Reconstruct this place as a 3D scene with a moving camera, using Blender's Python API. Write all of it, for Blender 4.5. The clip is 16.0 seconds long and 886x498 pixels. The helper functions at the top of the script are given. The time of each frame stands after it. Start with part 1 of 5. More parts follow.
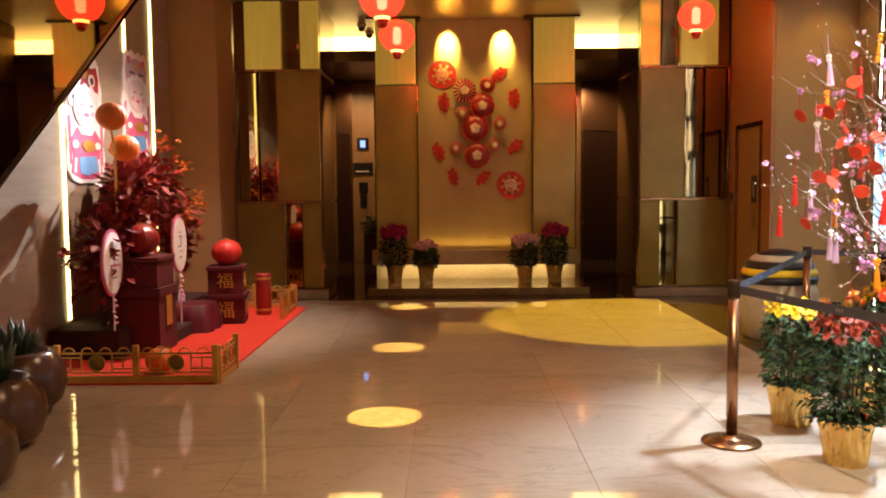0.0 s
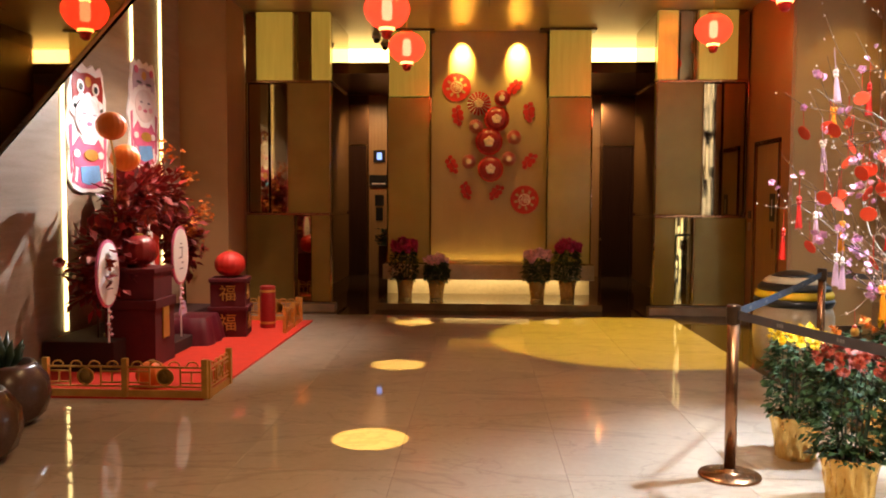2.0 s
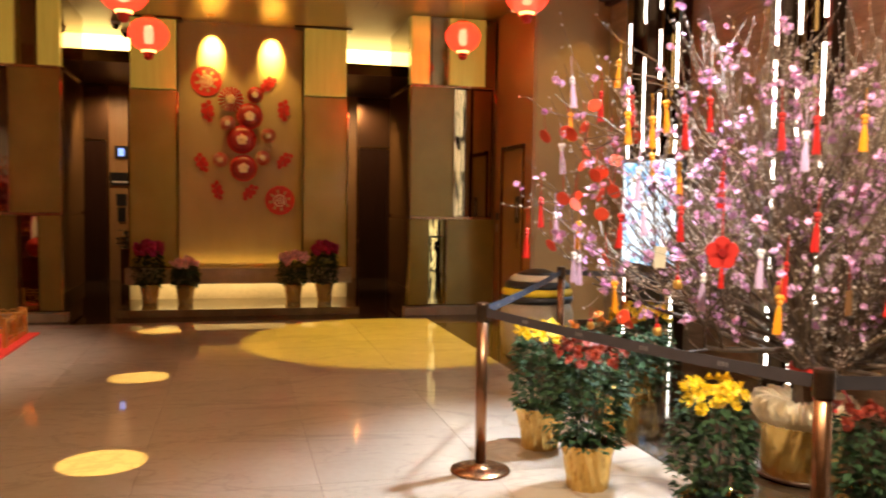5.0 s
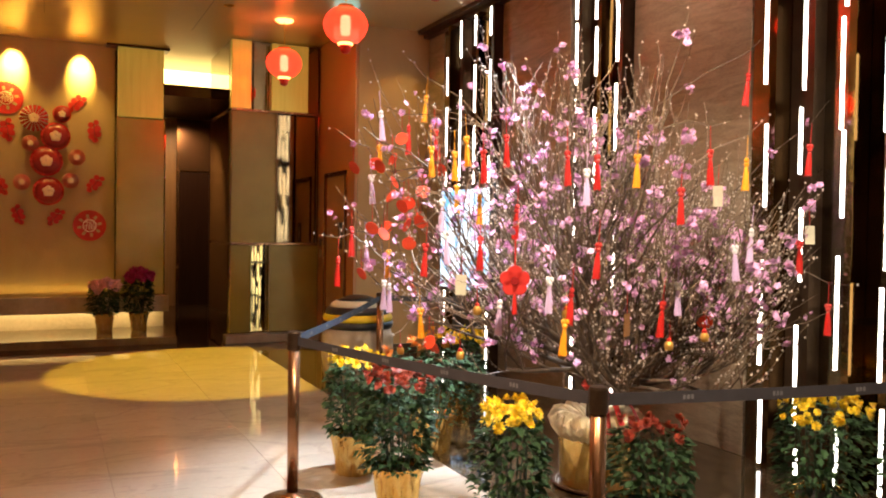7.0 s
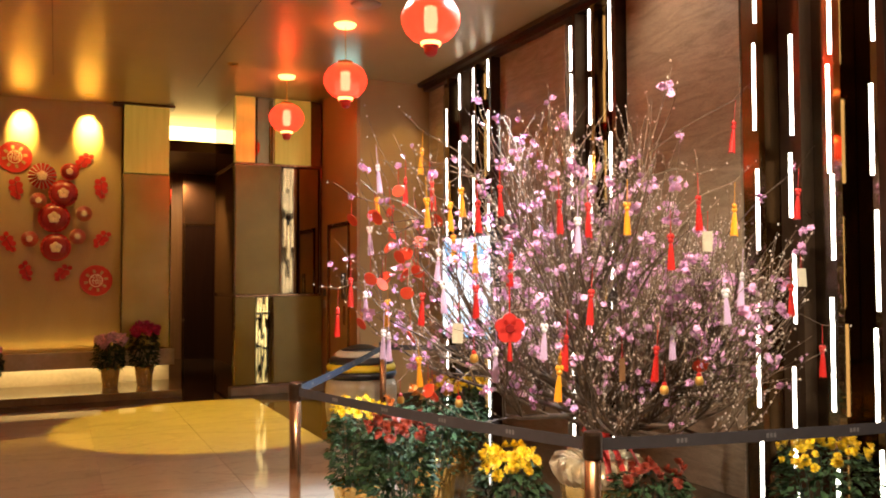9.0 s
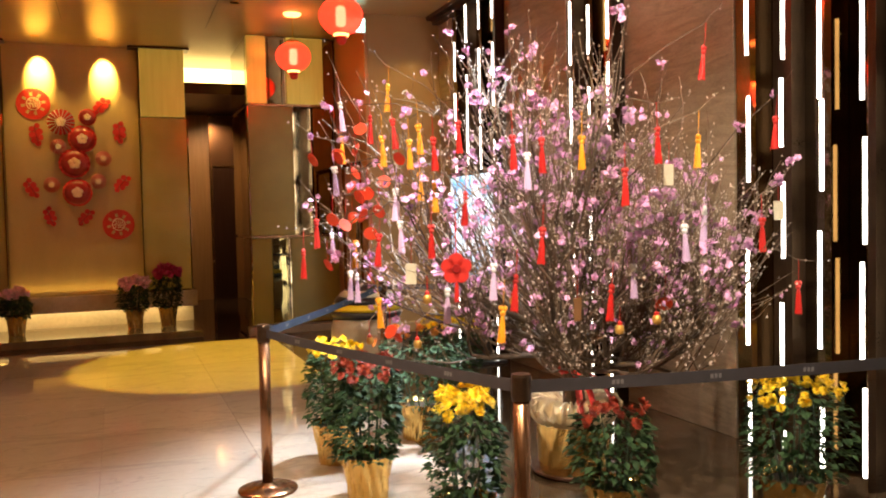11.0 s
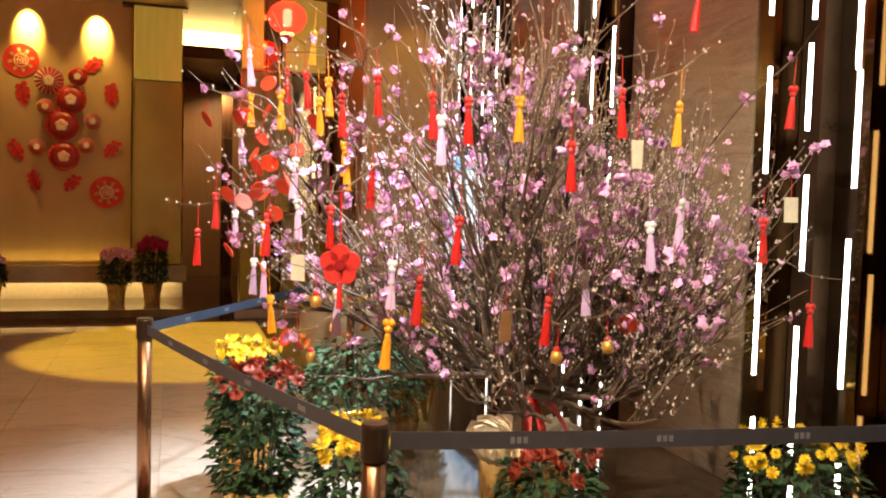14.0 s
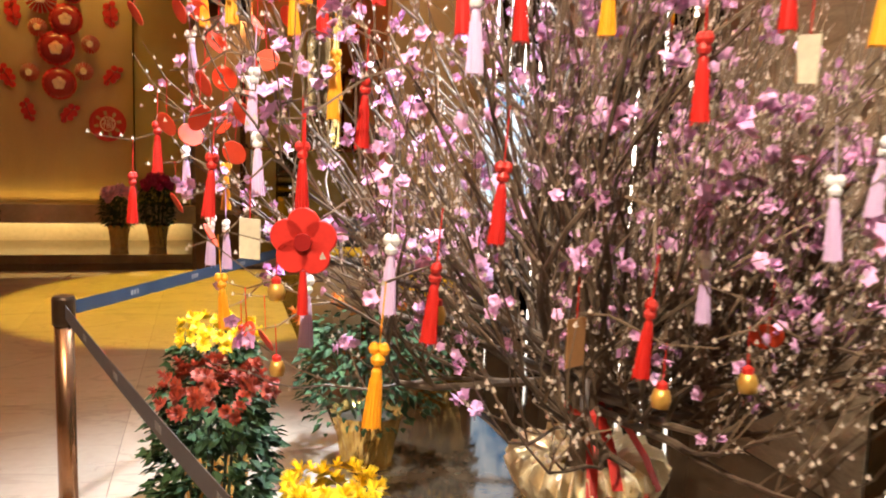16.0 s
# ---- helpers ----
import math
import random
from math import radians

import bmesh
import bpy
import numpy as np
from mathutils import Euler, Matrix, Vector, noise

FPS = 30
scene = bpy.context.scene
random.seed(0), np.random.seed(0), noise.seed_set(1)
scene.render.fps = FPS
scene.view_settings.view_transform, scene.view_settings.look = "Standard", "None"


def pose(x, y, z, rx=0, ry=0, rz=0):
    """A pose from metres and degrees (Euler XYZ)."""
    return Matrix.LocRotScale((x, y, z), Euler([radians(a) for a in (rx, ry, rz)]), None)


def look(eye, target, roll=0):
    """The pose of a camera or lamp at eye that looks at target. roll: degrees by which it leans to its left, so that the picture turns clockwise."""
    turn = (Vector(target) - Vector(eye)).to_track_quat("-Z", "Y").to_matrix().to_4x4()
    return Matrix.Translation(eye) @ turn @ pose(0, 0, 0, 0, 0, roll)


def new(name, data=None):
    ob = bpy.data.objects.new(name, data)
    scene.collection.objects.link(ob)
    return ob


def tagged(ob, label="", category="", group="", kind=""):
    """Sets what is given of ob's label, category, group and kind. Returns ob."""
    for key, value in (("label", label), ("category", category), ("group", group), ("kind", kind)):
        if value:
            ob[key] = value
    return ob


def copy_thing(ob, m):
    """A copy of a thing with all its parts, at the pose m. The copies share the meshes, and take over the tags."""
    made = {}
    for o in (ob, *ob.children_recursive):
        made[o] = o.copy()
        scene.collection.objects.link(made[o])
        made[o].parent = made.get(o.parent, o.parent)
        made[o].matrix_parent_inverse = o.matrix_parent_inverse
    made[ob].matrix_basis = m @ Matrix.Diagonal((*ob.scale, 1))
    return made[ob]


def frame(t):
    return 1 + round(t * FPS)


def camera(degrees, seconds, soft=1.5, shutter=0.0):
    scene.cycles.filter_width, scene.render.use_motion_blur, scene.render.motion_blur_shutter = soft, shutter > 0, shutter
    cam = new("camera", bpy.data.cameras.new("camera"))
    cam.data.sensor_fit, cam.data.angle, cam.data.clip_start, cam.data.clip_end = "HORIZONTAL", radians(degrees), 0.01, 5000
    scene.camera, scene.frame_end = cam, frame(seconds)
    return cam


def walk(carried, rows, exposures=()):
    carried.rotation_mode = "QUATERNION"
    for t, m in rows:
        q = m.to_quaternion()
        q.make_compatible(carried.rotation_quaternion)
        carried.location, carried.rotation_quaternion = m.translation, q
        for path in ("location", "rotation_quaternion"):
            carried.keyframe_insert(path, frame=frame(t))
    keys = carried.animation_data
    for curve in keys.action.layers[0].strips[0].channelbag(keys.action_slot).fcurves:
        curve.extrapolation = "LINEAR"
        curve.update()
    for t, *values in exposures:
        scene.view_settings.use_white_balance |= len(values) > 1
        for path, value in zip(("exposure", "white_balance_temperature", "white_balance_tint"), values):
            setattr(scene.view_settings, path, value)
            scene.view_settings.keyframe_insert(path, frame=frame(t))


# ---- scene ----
cam = camera(56.7, 16.0, soft=1.9, shutter=0.5)
PATH = [
    (0, (-0.016, -0.439, 1.5), (-0.041, 1.555, 1.351), -0.5),
    (1.5, (0.214, -0.248, 1.518), (0.123, 1.746, 1.385), 0.3),
    (2.5, (0.208, -0.256, 1.519), (0.122, 1.739, 1.408), 0.2),
    (3.5, (0.218, -0.111, 1.505), (0.224, 1.886, 1.393), 0.2),
    (5, (0.27, -0.088, 1.497), (0.756, 1.849, 1.39), 0.8),
    (5.2, (0.269, -0.11, 1.524), (0.827, 1.807, 1.411), 1.0),
    (8, (0.387, -0.233, 1.535), (1.276, 1.559, 1.557), 0.3),
    (9, (0.364, -0.315, 1.541), (1.216, 1.493, 1.613), -0.2),
    (9.5, (0.326, -0.435, 1.507), (1.165, 1.38, 1.567), -0.4),
    (9.7, (0.345, -0.476, 1.526), (1.167, 1.347, 1.52), -0.3),
    (11.8, (1.082, -0.367, 1.548), (1.755, 1.515, 1.468), -0.2),
    (12, (1.102, -0.354, 1.534), (1.733, 1.542, 1.46), 0.9),
    (12.5, (1.283, -0.25, 1.564), (1.879, 1.655, 1.457), 1.8),
    (13, (1.418, -0.067, 1.55), (2.069, 1.822, 1.464), 0.9),
    (13.5, (1.534, 0.059, 1.54), (2.22, 1.934, 1.428), 0.0),
    (14, (1.717, 0.241, 1.536), (2.344, 2.136, 1.42), 1.6),
    (14.5, (1.807, 0.49, 1.518), (2.439, 2.382, 1.377), 1.7),
    (15, (1.9, 0.754, 1.53), (2.558, 2.633, 1.343), 0.8),
    (15.5, (2.032, 1.016, 1.52), (2.611, 2.92, 1.321), 2.0),
    (16, (2.077, 1.318, 1.535), (2.623, 3.223, 1.262), 2.1),
]
walk(cam, [(t, look(eye, target, roll)) for t, eye, target, roll in PATH])

# ---------------------------------------------------------------- helpers
def col3(c):
    return (*c, 1.0) if len(c) == 3 else c


def mat(name, base, dark=None, rough=0.5, metal=0.0, scale=6.0, fine=60.0, bump=0.1, rough_var=0.08, stretch=(1, 1, 1),
        emit=None, strength=0.0, spec=0.5, trans=0.0, alpha=1.0, island=False, coat=0.0, distort=0.0):
    m = bpy.data.materials.new(name)
    m.use_nodes = True
    nt = m.node_tree
    bs = nt.nodes["Principled BSDF"]
    tc = nt.nodes.new("ShaderNodeTexCoord")
    mp = nt.nodes.new("ShaderNodeMapping")
    mp.inputs["Scale"].default_value = stretch
    nt.links.new(tc.outputs["Object"], mp.inputs["Vector"])
    n1 = nt.nodes.new("ShaderNodeTexNoise")
    n1.inputs["Scale"].default_value, n1.inputs["Detail"].default_value = scale, 6
    n1.inputs["Distortion"].default_value = distort
    n2 = nt.nodes.new("ShaderNodeTexNoise")
    n2.inputs["Scale"].default_value, n2.inputs["Detail"].default_value = fine, 4
    nt.links.new(mp.outputs[0], n1.inputs["Vector"])
    nt.links.new(mp.outputs[0], n2.inputs["Vector"])
    mixf = nt.nodes.new("ShaderNodeMath")
    mixf.operation = "MULTIPLY_ADD"
    mixf.inputs[1].default_value = 0.35
    nt.links.new(n2.outputs["Fac"], mixf.inputs[0])
    sc = nt.nodes.new("ShaderNodeMath")
    sc.operation = "MULTIPLY"
    sc.inputs[1].default_value = 0.65
    nt.links.new(n1.outputs["Fac"], sc.inputs[0])
    nt.links.new(sc.outputs[0], mixf.inputs[2])
    ramp = nt.nodes.new("ShaderNodeValToRGB")
    dark = dark or tuple(c * 0.7 for c in base)
    ramp.color_ramp.elements[0].position, ramp.color_ramp.elements[0].color = 0.33, col3(dark)
    ramp.color_ramp.elements[1].position, ramp.color_ramp.elements[1].color = 0.66, col3(base)
    nt.links.new(mixf.outputs[0], ramp.inputs[0])
    out = ramp.outputs[0]
    hs = nt.nodes.new("ShaderNodeHueSaturation")
    src = nt.nodes.new("ShaderNodeNewGeometry" if island else "ShaderNodeObjectInfo")
    rnd = src.outputs["Random Per Island" if island else "Random"]
    mr = nt.nodes.new("ShaderNodeMapRange")
    mr.inputs["To Min"].default_value, mr.inputs["To Max"].default_value = (0.6, 1.3) if island else (0.93, 1.06)
    nt.links.new(rnd, mr.inputs["Value"])
    nt.links.new(mr.outputs[0], hs.inputs["Value"])
    nt.links.new(out, hs.inputs["Color"])
    nt.links.new(hs.outputs[0], bs.inputs["Base Color"])
    rr = nt.nodes.new("ShaderNodeMapRange")
    rr.inputs["To Min"].default_value, rr.inputs["To Max"].default_value = max(0.0, rough - rough_var), min(1, rough + rough_var)
    nt.links.new(mixf.outputs[0], rr.inputs["Value"])
    nt.links.new(rr.outputs[0], bs.inputs["Roughness"])
    bs.inputs["Metallic"].default_value = metal
    bs.inputs["Specular IOR Level"].default_value = spec
    bs.inputs["Transmission Weight"].default_value = trans
    bs.inputs["Coat Weight"].default_value = coat
    if bump:
        bp = nt.nodes.new("ShaderNodeBump")
        bp.inputs["Strength"].default_value, bp.inputs["Distance"].default_value = bump, 0.01
        nt.links.new(mixf.outputs[0], bp.inputs["Height"])
        nt.links.new(bp.outputs[0], bs.inputs["Normal"])
    if emit:
        bs.inputs["Emission Color"].default_value = col3(emit)
        bs.inputs["Emission Strength"].default_value = strength
    return m


def mesh(name, bm, material, smooth=False):
    me = bpy.data.meshes.new(name)
    bm.to_mesh(me)
    bm.free()
    me.materials.append(material)
    if smooth:
        me.shade_smooth()
    return me


def part(name, bm, material, parent, label="", smooth=False):
    ob = new(name, mesh(name, bm, material, smooth))
    ob.parent = parent
    if label:
        ob["label"] = label
    return ob


def thing(name, x, y, z, label, category, group="", kind="", rz=0):
    ob = new(name)
    ob.empty_display_size = 0.05
    ob.matrix_basis = pose(x, y, z, 0, 0, rz)
    return tagged(ob, label, category, group, kind)


def solid(name, bm, material, label, category="", kind="structure", smooth=False):
    return tagged(new(name, mesh(name, bm, material, smooth)), label, category, "", kind)


def box(bm, x0, x1, y0, y1, z0, z1, bevel=0.0):
    r = bmesh.ops.create_cube(bm, size=1)
    for v in r["verts"]:
        v.co = Vector((x0 + (v.co.x + 0.5) * (x1 - x0), y0 + (v.co.y + 0.5) * (y1 - y0), z0 + (v.co.z + 0.5) * (z1 - z0)))
    if bevel:
        es = list({e for v in r["verts"] for e in v.link_edges})
        bmesh.ops.bevel(bm, geom=es, offset=bevel, segments=2, affect="EDGES", profile=0.6)
    return bm


def B(*a, bevel=0.0):
    return box(bmesh.new(), *a, bevel=bevel)


def lathe(bm, prof, seg=24, c=(0, 0, 0), wob=0.0, lobes=0, seed=0, cap=True):
    """Turns the profile [(radius, height)] about z; wob crinkles it, lobes makes ribs."""
    rg = random.Random(seed)
    rings = []
    for r, z in prof:
        ring = []
        for i in range(seg):
            a = 2 * math.pi * i / seg
            rad = r * (1 + wob * rg.uniform(-1, 1))
            if lobes:
                rad *= 1 - 0.07 * (0.5 + 0.5 * math.cos(a * lobes))
            ring.append(bm.verts.new((c[0] + rad * math.cos(a), c[1] + rad * math.sin(a), c[2] + z + (wob * r * 0.5 * rg.uniform(-1, 1) if wob else 0))))
        rings.append(ring)
    for p, q in zip(rings, rings[1:]):
        for i in range(seg):
            j = (i + 1) % seg
            bm.faces.new((p[i], p[j], q[j], q[i]))
    if cap and prof[0][0] > 0.002:
        bm.faces.new(rings[0][::-1])
    if cap and prof[-1][0] > 0.002:
        bm.faces.new(rings[-1])
    return bm


def tube(bm, pts, radii, seg=5):
    """A tapered tube along the points."""
    rings = []
    for i, p in enumerate(pts):
        d = (pts[min(i + 1, len(pts) - 1)] - pts[max(i - 1, 0)]).normalized()
        u = d.orthogonal().normalized()
        w = d.cross(u)
        rings.append([bm.verts.new(p + radii[i] * (math.cos(2 * math.pi * k / seg) * u + math.sin(2 * math.pi * k / seg) * w)) for k in range(seg)])
    for p, q in zip(rings, rings[1:]):
        for i in range(seg):
            j = (i + 1) % seg
            bm.faces.new((p[i], p[j], q[j], q[i]))
    bm.faces.new(rings[0][::-1])
    bm.faces.new(rings[-1])
    return bm


def disc_x(bm, c, r, depth, seg=32, ry=None):
    """A coin whose axis runs along x."""
    ry = ry or r
    a = [bm.verts.new((c[0], c[1] + r * math.cos(2 * math.pi * i / seg), c[2] + ry * math.sin(2 * math.pi * i / seg))) for i in range(seg)]
    b = [bm.verts.new((v.co.x + depth, v.co.y, v.co.z)) for v in a]
    bm.faces.new(a[::-1])
    bm.faces.new(b)
    for i in range(seg):
        j = (i + 1) % seg
        bm.faces.new((a[i], a[j], b[j], b[i]))
    bmesh.ops.recalc_face_normals(bm, faces=bm.faces)
    return bm


def outline(bm, pts, depth, plane="x", at=0.0):
    """A flat cut-out board from (u, v) points, extruded along x or y."""
    def co(u, v, d):
        return (at + d, u, v) if plane == "x" else (u, at + d, v)
    a = [bm.verts.new(co(u, v, 0)) for u, v in pts]
    b = [bm.verts.new(co(u, v, depth)) for u, v in pts]
    bm.faces.new(a[::-1])
    bm.faces.new(b)
    n = len(pts)
    for i in range(n):
        j = (i + 1) % n
        bm.faces.new((a[i], a[j], b[j], b[i]))
    bmesh.ops.recalc_face_normals(bm, faces=bm.faces)
    return bm


def glyph(text, size, depth, m):
    """The text as a mesh that is centred at the origin, then moved by m."""
    cu = bpy.data.curves.new("glyph", "FONT")
    cu.body, cu.size, cu.extrude, cu.align_x, cu.align_y = text, size, depth, "CENTER", "CENTER"
    ob = bpy.data.objects.new("glyph", cu)
    scene.collection.objects.link(ob)
    me = bpy.data.meshes.new_from_object(ob.evaluated_get(bpy.context.evaluated_depsgraph_get()))
    bpy.data.objects.remove(ob)
    bm = bmesh.new()
    bm.from_mesh(me)
    bmesh.ops.transform(bm, matrix=m, verts=bm.verts)
    return bm


def spot(name, at, to, watts, colour, angle, blend=0.4, radius=0.03):
    li = bpy.data.lights.new(name, "SPOT")
    li.energy, li.color, li.spot_size, li.spot_blend, li.shadow_soft_size = watts, colour, radians(angle), blend, radius
    ob = new(name, li)
    ob.matrix_basis = look(at, to)
    return ob


def area(name, at, to, watts, colour, sx, sy):
    li = bpy.data.lights.new(name, "AREA")
    li.shape, li.energy, li.color, li.size, li.size_y = "RECTANGLE", watts, colour, sx, sy
    ob = new(name, li)
    ob.matrix_basis = look(at, to)
    return ob


# ---------------------------------------------------------------- light
CEIL = 4.05
WARM, AMBER, COOL = (1.0, 0.61, 0.30), (1.0, 0.64, 0.14), (0.92, 0.95, 1.0)
world = bpy.data.worlds.new("world")
world.use_nodes = True
world.node_tree.nodes["Background"].inputs[0].default_value = (1.0, 0.7, 0.4, 1)
world.node_tree.nodes["Background"].inputs[1].default_value = 0.04
scene.world = world
scene.view_settings.exposure = 0.77

for px in (-0.08, 0.75):
    spot("accent_spot", (px, 11.95, 4.03), (px, 12.25, 3.66), 420, AMBER, 46, 1.0, 0.02)
    spot("accent_spill_spot", (px, 11.75, 4.03), (px, 12.25, 2.4), 42, AMBER, 64, 0.9, 0.02)
for px, py in ((-0.48, 4.87), (-0.54, 7.23), (-0.6, 9.84)):
    spot("pin_spot", (px, py, 4.02), (px, py, 0), 1500, AMBER, 7.2, 0.15, 0.01)
spot("wide_spot", (2.2, 9.3, 4.02), (2.0, 8.9, 0), 900, (1.0, 0.64, 0.04), 46, 0.15, 0.03)
# Hall fill: unseen ceiling lamps, added to raise the general light.
spot("hall_fill_spot", (0.3, 5.6, 4.02), (0.3, 5.6, 0), 170, WARM, 120, 0.9, 0.06)
spot("hall_fill_spot", (0.3, 2.2, 4.02), (0.3, 2.2, 0), 190, WARM, 120, 0.9, 0.06)
spot("hall_fill_spot", (0.5, -1.6, 4.02), (0.5, -1.6, 0), 300, WARM, 120, 0.9, 0.06)
# Added fill with no known fitting, to brighten the stage.
spot("stage_fill_spot", (-1.9, 8.2, 4.02), (-3.0, 8.2, 0.6), 420, (1.0, 0.76, 0.6), 75, 0.7, 0.05)
# Two unseen lamps added to lift the orange and golden walls.
spot("door_wall_spot", (3.2, 8.9, 4.02), (3.9, 9.6, 1.6), 24, WARM, 80, 0.8, 0.04)
spot("golden_wall_fill", (4.35, 8.7, 4.02), (4.35, 9.35, 2.2), 24, AMBER, 70, 0.7, 0.03)
spot("tree_spot", (1.7, 1.2, 4.02), (3.1, 3.6, 1.3), 620, (1.0, 0.86, 0.66), 62, 0.6, 0.03)
spot("tree_spot", (3.3, 4.9, 4.02), (1.95, 4.0, 0.0), 2100, (0.76, 0.88, 1.0), 56, 1.0, 0.16)
# Invented lamp for the white patch and garland shadow on the west wall.
spot("stage_wash_fill", (-1.75, 10.3, 3.95), (-3.6, 5.6, 1.3), 1200, (0.95, 0.95, 1.0), 26, 0.4, 0.02)
spot("figure_spot", (0.2, 5.6, 4.0), (-3.5, 8.2, 2.2), 160, (1.0, 0.92, 0.88), 26, 0.6, 0.03)
# Extra unseen lamp added to brighten the tree from behind.
spot("tree_spot", (2.6, 5.6, 4.02), (3.3, 3.9, 1.2), 260, (1.0, 0.85, 0.72), 55, 0.6, 0.03)
# Unseen lamps added along the east wall to brighten the stone's top.
for py in (0.4, 2.8, 4.6):
    spot("wall_wash_fill", (3.95, py, 4.02), (4.7, py, 3.3), 30, (1.0, 0.78, 0.6), 90, 0.9, 0.04)
area("pedestal_strip_light", (0.33, 12.03, 0.31), (0.33, 12.2, 0.2), 5, (1.0, 0.72, 0.3), 2.9, 0.16)
area("bench_glow_light", (0.33, 12.16, 0.585), (0.33, 12.22, 1.6), 1.3, AMBER, 1.7, 0.03)
for cx in (-1.9, 2.7):
    area("cove_light", (cx, 13.9, 3.86), (cx, 13.6, 4.05), 30, (1.0, 0.68, 0.25), 2.2, 0.2)
    # Fill lamp with no seen fitting, added to lighten the lift wall.
    spot("lift_fill_spot", (cx, 15.0, 3.6), (cx, 16.4, 1.2), 80, WARM, 110, 0.6, 0.04)

# ---------------------------------------------------------------- materials
M_TILE = mat("polished_grey_beige_marble", (0.43, 0.36, 0.295), (0.37, 0.305, 0.245), 0.035, 0, 1.6, 22, 0.003, 0.02, distort=1.2)


def add_veins(m, colour, strength):
    """Thin dark drifting veins over a stone colour, laid in world space so that they run from tile to tile."""
    nt = m.node_tree
    bs = nt.nodes["Principled BSDF"]
    src = bs.inputs["Base Color"].links[0].from_socket
    geo, mp = nt.nodes.new("ShaderNodeNewGeometry"), nt.nodes.new("ShaderNodeMapping")
    mp.inputs["Rotation"].default_value = (0, 0, radians(38))
    mp.inputs["Scale"].default_value = (1.0, 2.6, 1.0)
    nt.links.new(geo.outputs["Position"], mp.inputs["Vector"])
    fac = None
    for scale, width, dist in ((0.55, 0.016, 0.6), (1.3, 0.010, 0.5)):
        n = nt.nodes.new("ShaderNodeTexNoise")
        n.inputs["Scale"].default_value, n.inputs["Detail"].default_value, n.inputs["Distortion"].default_value = scale, 5, dist
        nt.links.new(mp.outputs[0], n.inputs["Vector"])
        d = nt.nodes.new("ShaderNodeMath")
        d.operation = "SUBTRACT"
        d.inputs[1].default_value = 0.5
        nt.links.new(n.outputs["Fac"], d.inputs[0])
        e = nt.nodes.new("ShaderNodeMath")
        e.operation = "ABSOLUTE"
        nt.links.new(d.outputs[0], e.inputs[0])
        r = nt.nodes.new("ShaderNodeMapRange")
        r.inputs["From Min"].default_value, r.inputs["From Max"].default_value = 0.0, width
        r.inputs["To Min"].default_value, r.inputs["To Max"].default_value = strength, 0.0
        nt.links.new(e.outputs[0], r.inputs["Value"])
        if fac is None:
            fac = r.outputs[0]
        else:
            mx = nt.nodes.new("ShaderNodeMath")
            mx.operation = "MAXIMUM"
            nt.links.new(fac, mx.inputs[0])
            nt.links.new(r.outputs[0], mx.inputs[1])
            fac = mx.outputs[0]
    mix = nt.nodes.new("ShaderNodeMix")
    mix.data_type = "RGBA"
    cols = [i for i in mix.inputs if i.type == "RGBA"]
    cols[1].default_value = col3(colour)
    nt.links.new(fac, mix.inputs[0])
    nt.links.new(src, cols[0])
    nt.links.new([o for o in mix.outputs if o.type == "RGBA"][0], bs.inputs["Base Color"])


add_veins(M_TILE, (0.18, 0.145, 0.12), 0.3)
M_JOINT = mat("joint_grout", (0.2, 0.14, 0.09), None, 0.6)
M_DARKFLOOR = mat("dark_polished_marble", (0.09, 0.06, 0.035), (0.04, 0.026, 0.015), 0.06, 0, 2.2, 18, 0.004, 0.03, distort=2)
M_LIGHTSLAB = mat("cream_marble", (0.62, 0.5, 0.33), None, 0.09, 0, 2, 20, 0.004, 0.03)
M_GOLDSLAB = mat("golden_brown_marble", (0.24, 0.165, 0.075), (0.15, 0.10, 0.045), 0.06, 0, 2.4, 22, 0.004, 0.03, distort=1.5)
M_CEIL = mat("satin_gold_ceiling", (0.42, 0.30, 0.15), (0.36, 0.25, 0.12), 0.33, 0.25, 1.5, 40, 0.01, 0.05)
M_WALLPAPER = mat("woven_wallpaper", (0.50, 0.355, 0.155), (0.42, 0.295, 0.125), 0.75, 0, 3, 160, 0.12, 0.05, (1, 1, 0.25))
M_ORANGE = mat("orange_brown_wall", (0.40, 0.19, 0.075), (0.34, 0.16, 0.06), 0.5, 0, 2, 90, 0.03)
M_GOLDWALL = mat("golden_brown_wall", (0.40, 0.25, 0.10), (0.33, 0.2, 0.08), 0.6, 0, 2, 120, 0.04)
M_PILASTER = mat("brown_fabric_wall", (0.33, 0.17, 0.075), (0.27, 0.14, 0.06), 0.65, 0, 3, 120, 0.06)
M_GOLDMIRROR = mat("gold_mirror", (0.36, 0.285, 0.125), (0.30, 0.235, 0.10), 0.03, 1.0, 8, 240, 0.0, 0.03, (1, 1, 0.2))
M_GOLDFOILGLASS = mat("gold_leaf_glass", (0.58, 0.49, 0.15), (0.45, 0.38, 0.11), 0.2, 0.25, 2, 420, 0.04, 0.06)
M_OLIVEGLASS = mat("olive_gold_glass", (0.30, 0.235, 0.065), (0.22, 0.17, 0.045), 0.22, 0.2, 2, 420, 0.01, 0.04, spec=0.25)
# Faint emission added to the gold glass to brighten the top panels.
M_GLOWGOLD = mat("ribbed_gold_glass_with_glow", (0.62, 0.50, 0.13), (0.44, 0.34, 0.08), 0.22, 0.6, 3, 150, 0.06, 0.06, (6, 6, 0.5), emit=(1.0, 0.66, 0.09), strength=0.12)
